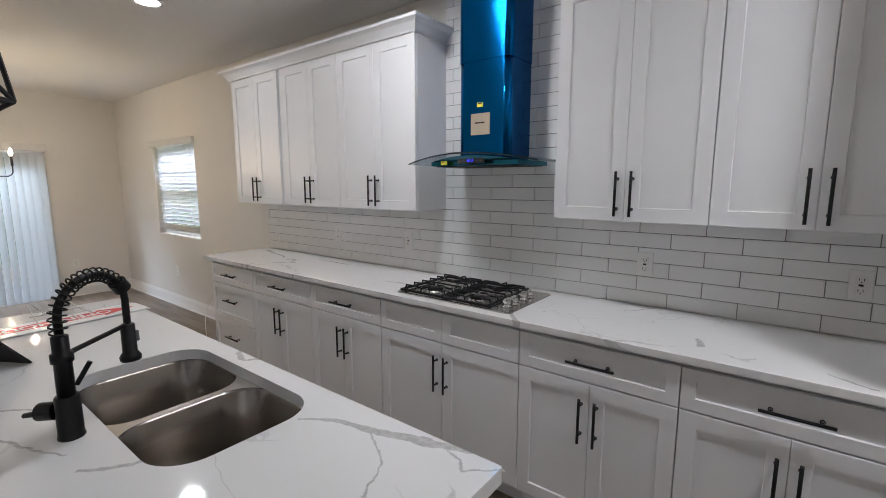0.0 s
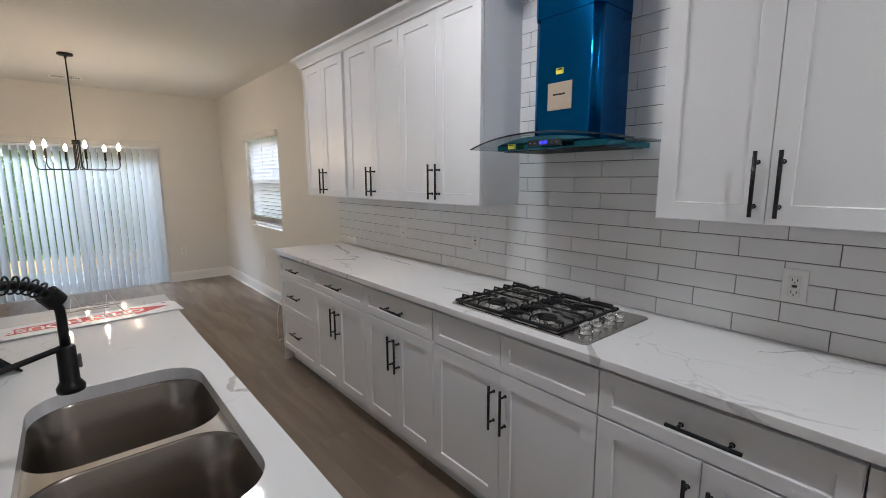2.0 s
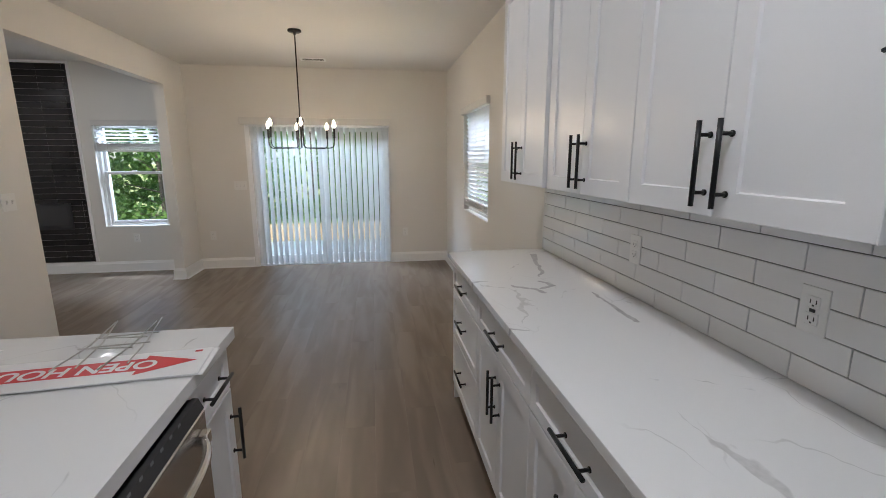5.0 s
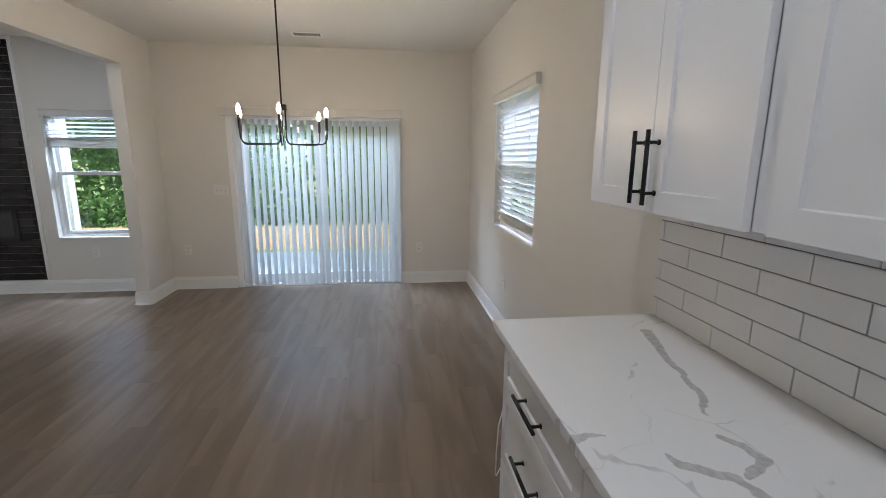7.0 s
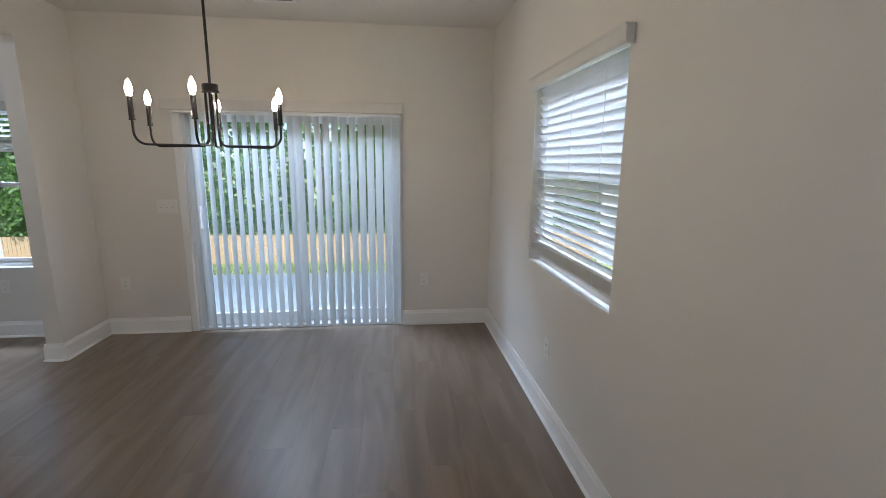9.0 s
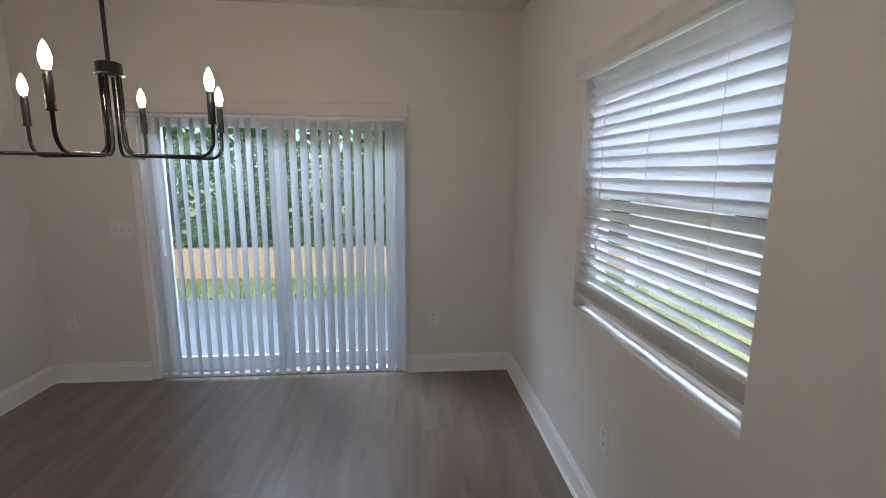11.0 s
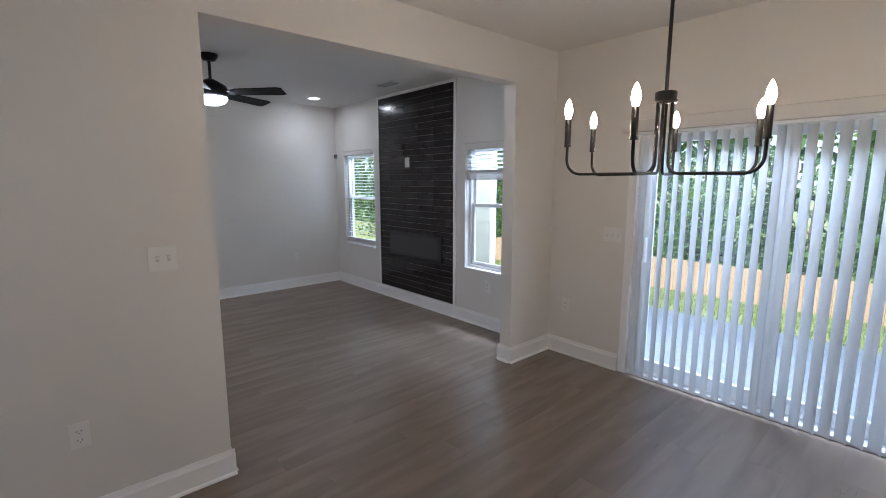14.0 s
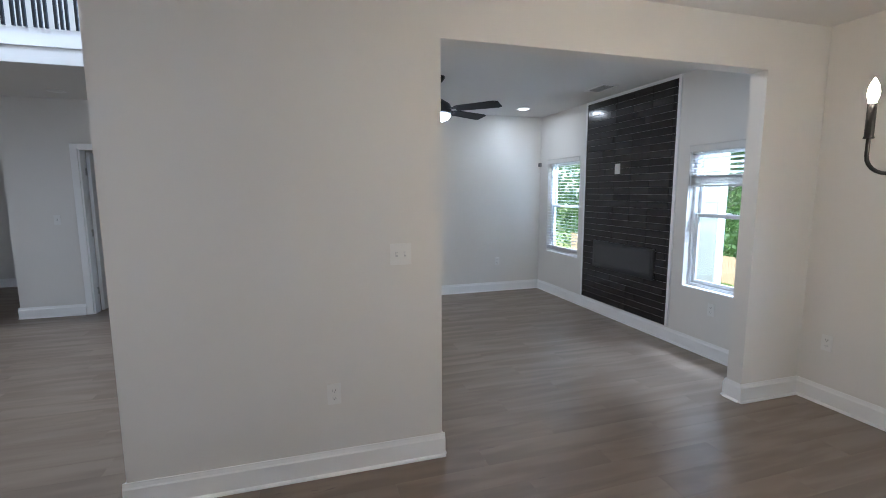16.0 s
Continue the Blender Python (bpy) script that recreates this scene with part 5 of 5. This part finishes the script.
part("housing", boxed(-0.028, 0.012, -0.033, 0.012, -0.03, 0.03, 0.008, 2), M_GROUT, sensor)
part("lens", boxed(0.0122, 0.016, -0.012, 0.006, -0.016, 0.004, 0.001), M_SLOT, sensor)

M_BLADE = material("black_fan_blade", (0.02, 0.02, 0.021), 0.6, vary=0.15, vary_scale=20, spec=0.25)
fan = thing("ceiling_fan", "black ceiling fan with a lit bowl light", "ceiling fan", at=(-6.28, -2.08, 0))
part("canopy", lathe(bmesh.new(), [(0.075, CEIL - 0.001), (0.075, CEIL - 0.02), (0.05, CEIL - 0.055), (0.018, CEIL - 0.06), (0.0, CEIL - 0.061)], 24), M_BLACK, fan, smooth=True)
part("downrod", cyl(bmesh.new(), (0, 0, 2.42), (0, 0, CEIL - 0.05), 0.013, n=12), M_BLACK, fan)
part("motor", lathe(bmesh.new(), [(0.03, 2.45), (0.06, 2.435), (0.125, 2.395), (0.14, 2.36), (0.14, 2.33), (0.125, 2.30), (0.0, 2.299)], 28), M_BLACK, fan, smooth=True)
part("light_bowl", lathe(bmesh.new(), [(0.130, 2.298), (0.128, 2.280), (0.105, 2.250), (0.06, 2.232), (0.0, 2.227)], 28), emitter("lit_bowl", (0.95, 0.98, 1.0), 9.0), fan, "glowing glass bowl", True)
for k in range(5):
    bm = bmesh.new()
    extrude_profile(bm, [(0.20, -0.045), (0.24, -0.058), (0.62, -0.072), (0.66, -0.055), (0.66, 0.055), (0.62, 0.070), (0.24, 0.056), (0.20, 0.045)], "z", -0.004, 0.004)
    bl = part("blade", bm, M_BLADE, fan)
    bl.matrix_local = pose(0, 0, 2.338, 0, 0, 62 + 72 * k) @ pose(0, 0, 0, -14, 0, 0)
    arm = part("blade_iron", boxed(0.12, 0.25, -0.018, 0.018, 0.0042, 0.010, 0.002), M_BLACK, bl)

# ---- hall: door, railing ----
door = new("door_2")
door.matrix_world = pose(-2.36, -4.35, 0)
tagged(door, "white interior door, standing open", "door", kind="structure")
for b in ((0.0, 0.075, 0.0, 0.018, 0.0, 2.135), (-0.865, -0.79, 0.0, 0.018, 0.0, 2.135), (-0.79, 0.0, 0.0, 0.018, 2.06, 2.135)):
    part("casing", boxed(*b, 0.003), M_TRIM, door)
part("jamb", boxed(-0.018, -0.0005, -0.15, 0.0, 0.0, 2.058), M_TRIM, door)
leaf = part("door_leaf", boxed(-0.06, -0.022, -0.92, -0.155, 0.012, 2.04, 0.002), M_TRIM, door)
for z in (0.28, 1.03, 1.80):
    part("hinge", boxed(-0.024, -0.0185, -0.15, -0.105, z - 0.045, z + 0.045, 0.001), M_WIRE, leaf)

rail = thing("stair_railing", "white loft railing with black metal balusters", "railing", at=(0, HALL_EDGE + 0.03, 2.95))
part("hand_rail", boxed(-4.09, 1.49, -0.03, 0.035, 0.95, 1.0, 0.008), M_TRIM, rail)
bal = link_mesh("baluster", boxed(-0.0105, 0.0105, -0.0105, 0.0105, 0.001, 0.95), M_BLACK)
for k in range(34):
    for j in range(3):
        o = new("baluster", bal)
        o.parent = rail
        o.location = (-3.991 + 0.1525 * k + 0.041 * j, 0.0, 0.0)
tagged(part("fascia_trim", boxed(-4.10, 1.50, HALL_EDGE + 0.0005, HALL_EDGE + 0.016, 2.80, 2.949, 0.003), M_TRIM), "white fascia board under the loft railing", "fascia", kind="structure")

# ---- outside ----
def ground_z(x, y):
    if x > -11.2:
        return -0.16
    f = min(1.0, (-11.2 - x) / 12.5)
    return -0.16 - 2.65 * f


bm = bmesh.new()
gx = [-400, -150, -60, -35] + [-23.7 + 0.8 * k for k in range(17)] + [-10, -8, 0, 20, 100, 400]
gx = sorted(set(gx))
gy = [-400, -120, -50, -25, -12, -6, 0, 6, 12, 25, 50, 120, 400]
grid = [[bm.verts.new((x, y, ground_z(x, y))) for y in gy] for x in gx]
for i in range(len(gx) - 1):
    for j in range(len(gy) - 1):
        bm.faces.new((grid[i][j], grid[i + 1][j], grid[i + 1][j + 1], grid[i][j + 1]))
tagged(part("ground", bm, M_SOIL), "sloping green lawn behind the house", "lawn", kind="structure")
tagged(part("patio", boxed(-11.05, -8.672, -3.0, 4.6, -0.30, -0.10, 0.01), M_CONC), "grey concrete patio slab outside the door", "patio", kind="structure")

rng = np.random.default_rng(7)


def card_mesh(name, centers, size, mat, spread=0.45, upright=False):
    """Many small leaf shapes, each a bent rhombus of its own."""
    n = len(centers)
    a = rng.normal(size=(n, 3))
    if upright:
        a = np.stack([rng.normal(0, 0.25, n), rng.normal(0, 0.25, n), np.ones(n)], 1)
    a /= np.linalg.norm(a, axis=1)[:, None]
    b = np.cross(a, rng.normal(size=(n, 3)))
    b /= np.linalg.norm(b, axis=1)[:, None]
    s = size * rng.uniform(0.6, 1.4, (n, 1))
    w = s * spread
    verts = np.stack([centers - a * s * (0 if upright else 0.5), centers + b * w * 0.5 + a * s * (0.3 if upright else 0), centers + a * s * (1 if upright else 0.5), centers - b * w * 0.5 + a * s * (0.3 if upright else 0)], 1).reshape(-1, 3)
    faces = np.arange(n * 4).reshape(-1, 4)
    me = bpy.data.meshes.new(name)
    me.from_pydata(verts.tolist(), [], faces.tolist())
    me.materials.append(mat)
    return me


def tree(x, y, height, radius, n):
    z0 = ground_z(x, y)
    root = thing("tree", "leafy green deciduous tree beyond the fence", "tree", group="trees beyond the fence", at=(x, y, z0))
    bm = bmesh.new()
    lean = Vector((random.uniform(-0.4, 0.4), random.uniform(-0.4, 0.4), 0))
    cyl(bm, (0, 0, -0.1), lean * 0.5 + Vector((0, 0, height * 0.45)), 0.16, 0.10, 10)
    cyl(bm, lean * 0.5 + Vector((0, 0, height * 0.44)), lean + Vector((0, 0, height * 0.9)), 0.10, 0.03, 8)
    blobs = []
    for k in range(15):
        t = random.uniform(0.12, 0.97)
        an = random.uniform(0, 2 * math.pi)
        r = radius * (0.35 + 0.65 * math.sin(math.pi * min(0.95, t * 0.9 + 0.08))) * random.uniform(0.4, 1.0)
        c = Vector((r * math.cos(an), r * math.sin(an), height * t))
        blobs.append((c, radius * random.uniform(0.30, 0.55)))
        cyl(bm, lean * 0.5 + Vector((0, 0, height * t * 0.75)), c, 0.045, 0.012, 6)
    part("trunk", bm, M_BARK, root)
    pts = []
    for c, r in blobs:
        m = n // len(blobs)
        v = rng.normal(size=(m, 3))
        v /= np.linalg.norm(v, axis=1)[:, None]
        pts.append(np.array(c) + v * (r * rng.uniform(0.35, 1.05, (m, 1))) * np.array([1, 1, 0.8]))
    crown_ob = new("crown", card_mesh("crown", np.concatenate(pts), 0.24, M_LEAF, 0.6))
    crown_ob.parent = root


for x, y, hh, r in ((-27, -17, 9, 3.0), (-26.5, -12.5, 8, 2.8), (-27.5, -8.5, 10, 3.0), (-26, -4.5, 8.5, 2.7), (-27, -1.0, 9.5, 2.9), (-26.4, 2.6, 8, 2.6), (-27.3, 6.0, 10, 3.0), (-26.2, 10, 9, 2.8), (-27, 14.5, 9.5, 3.0), (-29.5, -22, 11, 3.4), (-26, 19, 9, 3.0)):
    tree(x, y, hh, r, 4200)
woods = np.stack([rng.uniform(-37, -30, 22000), rng.uniform(-50, 45, 22000), -2.8 + 13.5 * rng.beta(1.1, 1.2, 22000)], 1)
tagged(new("far_woods", card_mesh("far_woods", woods, 0.62, M_LEAF, 0.7)), "dense green woods behind the yard", "woods", kind="stuff")
under = np.stack([rng.uniform(-26.5, -24.2, 6000), rng.uniform(-30, 26, 6000), -2.8 + 2.6 * rng.beta(1, 2, 6000)], 1)
tagged(new("undergrowth", card_mesh("undergrowth", under, 0.26, M_LEAF, 0.6)), "low green shrubs along the fence", "shrubs", kind="stuff")
gx_ = rng.uniform(-23, -11.1, 30000)
gy_ = rng.uniform(-14, 14, 30000)
gz_ = np.array([ground_z(a, 0) for a in gx_])
tagged(new("grass", card_mesh("grass", np.stack([gx_, gy_, gz_], 1), 0.09, M_GRASS, 0.25, True)), "short bright green lawn grass", "grass", kind="stuff")

FENCE_X = -23.6
fz = ground_z(FENCE_X, 0)
fence = thing("wooden_fence", "tan wooden picket fence across the yard", "fence", at=(FENCE_X, 0, fz))
bm = bmesh.new()
verts, faces = [], []
for k in range(340):
    y = -26 + 0.152 * k
    hh = 1.30 + random.uniform(-0.012, 0.012)
    i = len(verts)
    for dx in (0.0, 0.018):
        verts += [(dx, y, 0.03), (dx, y + 0.142, 0.03), (dx, y + 0.142, hh - 0.03), (dx, y + 0.112, hh), (dx, y + 0.03, hh), (dx, y, hh - 0.03)]
    faces += [tuple(i + q for q in range(6))[::-1], tuple(i + 6 + q for q in range(6))]
    faces += [(i + q, i + (q + 1) % 6, i + 6 + (q + 1) % 6, i + 6 + q) for q in range(6)]
me = bpy.data.meshes.new("pickets")
me.from_pydata(verts, [], faces)
me.materials.append(M_FENCE)
pk = new("pickets", me)
pk.parent = fence
pk["kind"] = "stuff"
for z in (0.25, 1.0):
    part("rail", boxed(-0.04, -0.001, -26, 25.7, z, z + 0.09), M_FENCE, fence)
for k in range(22):
    part("post", boxed(-0.13, -0.042, -26 + 2.44 * k, -25.91 + 2.44 * k, 0.0, 1.34), M_FENCE, fence)

# the chimney chase beside the living-room window
chase = thing("chimney_chase", "pale lap-sided chimney chase with white corner boards", "chimney chase", at=(0, 0, 0))
part("core", boxed(-9.33, -8.672, -2.85, -1.46, -0.3, 3.2), M_CHASE, chase)
for k in range(19):
    z = -0.16 + 0.175 * k
    bm = bmesh.new()
    extrude_profile(bm, [(-1.458, z), (-1.442, z), (-1.450, z + 0.19), (-1.458, z + 0.19)], "x", -9.24, -8.674)
    part("siding_board", bm, M_CHASE, chase)
part("corner_board", boxed(-9.345, -9.241, -1.459, -1.432, -0.3, 3.2, 0.003), M_TRIM, chase)

# the neighbour's house beyond the north window
nb = thing("neighbour_house", "neighbouring house with pale lap siding", "house", at=(0, 0, 0))
part("wall", boxed(-13.2, 6.0, 6.8, 15.0, -1.9, 3.4), M_SIDING, nb)
for k in range(24):
    z = -1.76 + 0.21 * k
    bm = bmesh.new()
    extrude_profile(bm, [(6.798, z), (6.778, z), (6.790, z + 0.225), (6.798, z + 0.225)], "x", -13.1, 6.0)
    part("siding_board", bm, M_SIDING, nb)
part("corner_board", boxed(-13.22, -13.10, 6.765, 6.82, -1.9, 3.4), M_TRIM, nb)
bm = bmesh.new()
extrude_profile(bm, [(6.35, 3.3), (15.5, 3.3), (11.0, 6.0)], "x", -13.6, 6.4)
part("roof", bm, M_DARK, nb, "dark shingle roof")
for x in (-10.6, -7.9):
    wn_ = part("window", boxed(x, x + 1.0, 6.755, 6.797, 0.9, 2.3, 0.004), M_TRIM, nb, "white framed window")
    part("pane", boxed(x + 0.08, x + 0.92, 6.748, 6.754, 0.98, 1.57), M_DARK, wn_)
    part("pane", boxed(x + 0.08, x + 0.92, 6.748, 6.754, 1.63, 2.22), M_DARK, wn_)

# ---- tiles and planks, piece by piece ----
splash = tagged(part("backsplash", boxed(-4.712, -0.503, 3.3765, 3.3895, 0.9308, 1.356), M_GROUT), "white glazed subway tile backsplash with grey grout", "backsplash", kind="structure")
part("grout_bed", boxed(-2.6415, -1.7835, 3.3765, 3.3895, 1.3565, CEIL - 0.001), M_GROUT, splash)
TL, TH, GAP = 0.2800, 0.0708, 0.0027
tile_meshes = {}


def rect_tile(cache, name, w, h, t, mat, bevel):
    key = (round(w, 3), round(h, 3))
    if key not in cache:
        cache[key] = link_mesh(name, boxed(0, w, 0, t, 0, h, bevel), mat)
    return cache[key]


def lay_tiles(x0, x1, z0, z1, first_row):
    r = first_row
    z = z0
    while z < z1 - 0.012:
        h = min(TH, z1 - z) - GAP
        x = -1.602 + (0.14 if r % 2 else 0.0)
        x -= math.ceil((x - x0) / TL) * TL
        while x < x1 - 0.004:
            a1, b1 = max(x, x0), min(x + TL, x1)
            if b1 - a1 > 0.012:
                o = new("tile", rect_tile(tile_meshes, "tile", b1 - a1 - GAP, h, 0.0075, M_SUBWAY, 0.0012))
                o.parent = splash
                o.matrix_local = pose(a1, 3.3695 + random.uniform(-0.0003, 0.0003), z, random.uniform(-0.15, 0.15), 0, random.uniform(-0.12, 0.12))
            x += TL
        z += TH
        r += 1


lay_tiles(-4.712, -0.503, 0.932, 1.3568, 0)
lay_tiles(-2.6415, -1.7835, 0.932 + 6 * TH, CEIL - 0.002, 6)

ft_meshes = {}
ROWS_F, TLF = 33, 0.283
THF = (FP[3] - FP[2]) / ROWS_F
for r in range(ROWS_F):
    z = FP[2] + r * THF
    y = FP[0] - 0.008
    while y < FP[1] - 0.018:
        a1, b1 = max(y, FP[0] + 0.014), min(y + TLF, FP[1] - 0.014)
        if b1 - a1 > 0.012:
            key = round(b1 - a1, 3)
            if key not in ft_meshes:
                ft_meshes[key] = link_mesh("tile", boxed(0, 0.0065, 0, b1 - a1 - 0.0034, 0, THF - 0.0034, 0.001), M_BTILE)
            o = new("tile", ft_meshes[key])
            o.parent = fp
            o.matrix_local = pose(0.0055 + random.uniform(-0.0002, 0.0004), a1 + 0.0013, z + 0.0013, 0, random.uniform(-0.25, 0.25), random.uniform(-0.2, 0.2))
        y += TLF

floor = tagged(part("floor", boxed(-8.67, 1.5, -6.75, N_IN + 0.1, -0.12, -0.006), M_PLANK), "grey-brown wood-look plank floor", "floor", kind="structure")
PLW, PLL = 0.182, 1.22
plank_meshes = {}


def plank_mesh(w, l):
    key = (round(w, 3), round(l, 3))
    if key not in plank_meshes:
        bm = boxed(-l / 2, l / 2, -w / 2, w / 2, -0.006, 0.0)
        top = [ed for ed in bm.edges if all(v.co.z > -0.001 for v in ed.verts)]
        bmesh.ops.bevel(bm, geom=top, offset=0.0004, segments=1, affect="EDGES")
        plank_meshes[key] = link_mesh("plank", bm, M_PLANK)
    return plank_meshes[key]


rest = []
y = N_IN + 0.004
row = 0
while y > -6.75:
    y_lo = max(y - PLW, -6.75)
    x = W_IN - 0.004 - (row * 0.437 % 1.0) * PLL
    while x < 1.5:
        a1, b1 = max(x, W_IN - 0.004), min(x + PLL, 1.5)
        if b1 - a1 > 0.05:
            cx, cy = (a1 + b1) / 2, (y + y_lo) / 2
            if cx < -1.0 and cy > -4.1:
                o = new("plank", plank_mesh(y - y_lo - 0.0001, b1 - a1 - 0.0001))
                o.parent = floor
                o.location = (cx, cy, 0)
            else:
                rest.append((a1, b1, y_lo, y))
        x += PLL
    y -= PLW
    row += 1
bm = bmesh.new()
for a1, b1, c1, d1 in rest:
    box(bm, a1 + 0.0004, b1 - 0.0004, c1 + 0.0004, d1 - 0.0004, -0.006, 0.0)
far = part("far_planks", bm, M_PLANK, floor)
far["kind"] = "stuff"
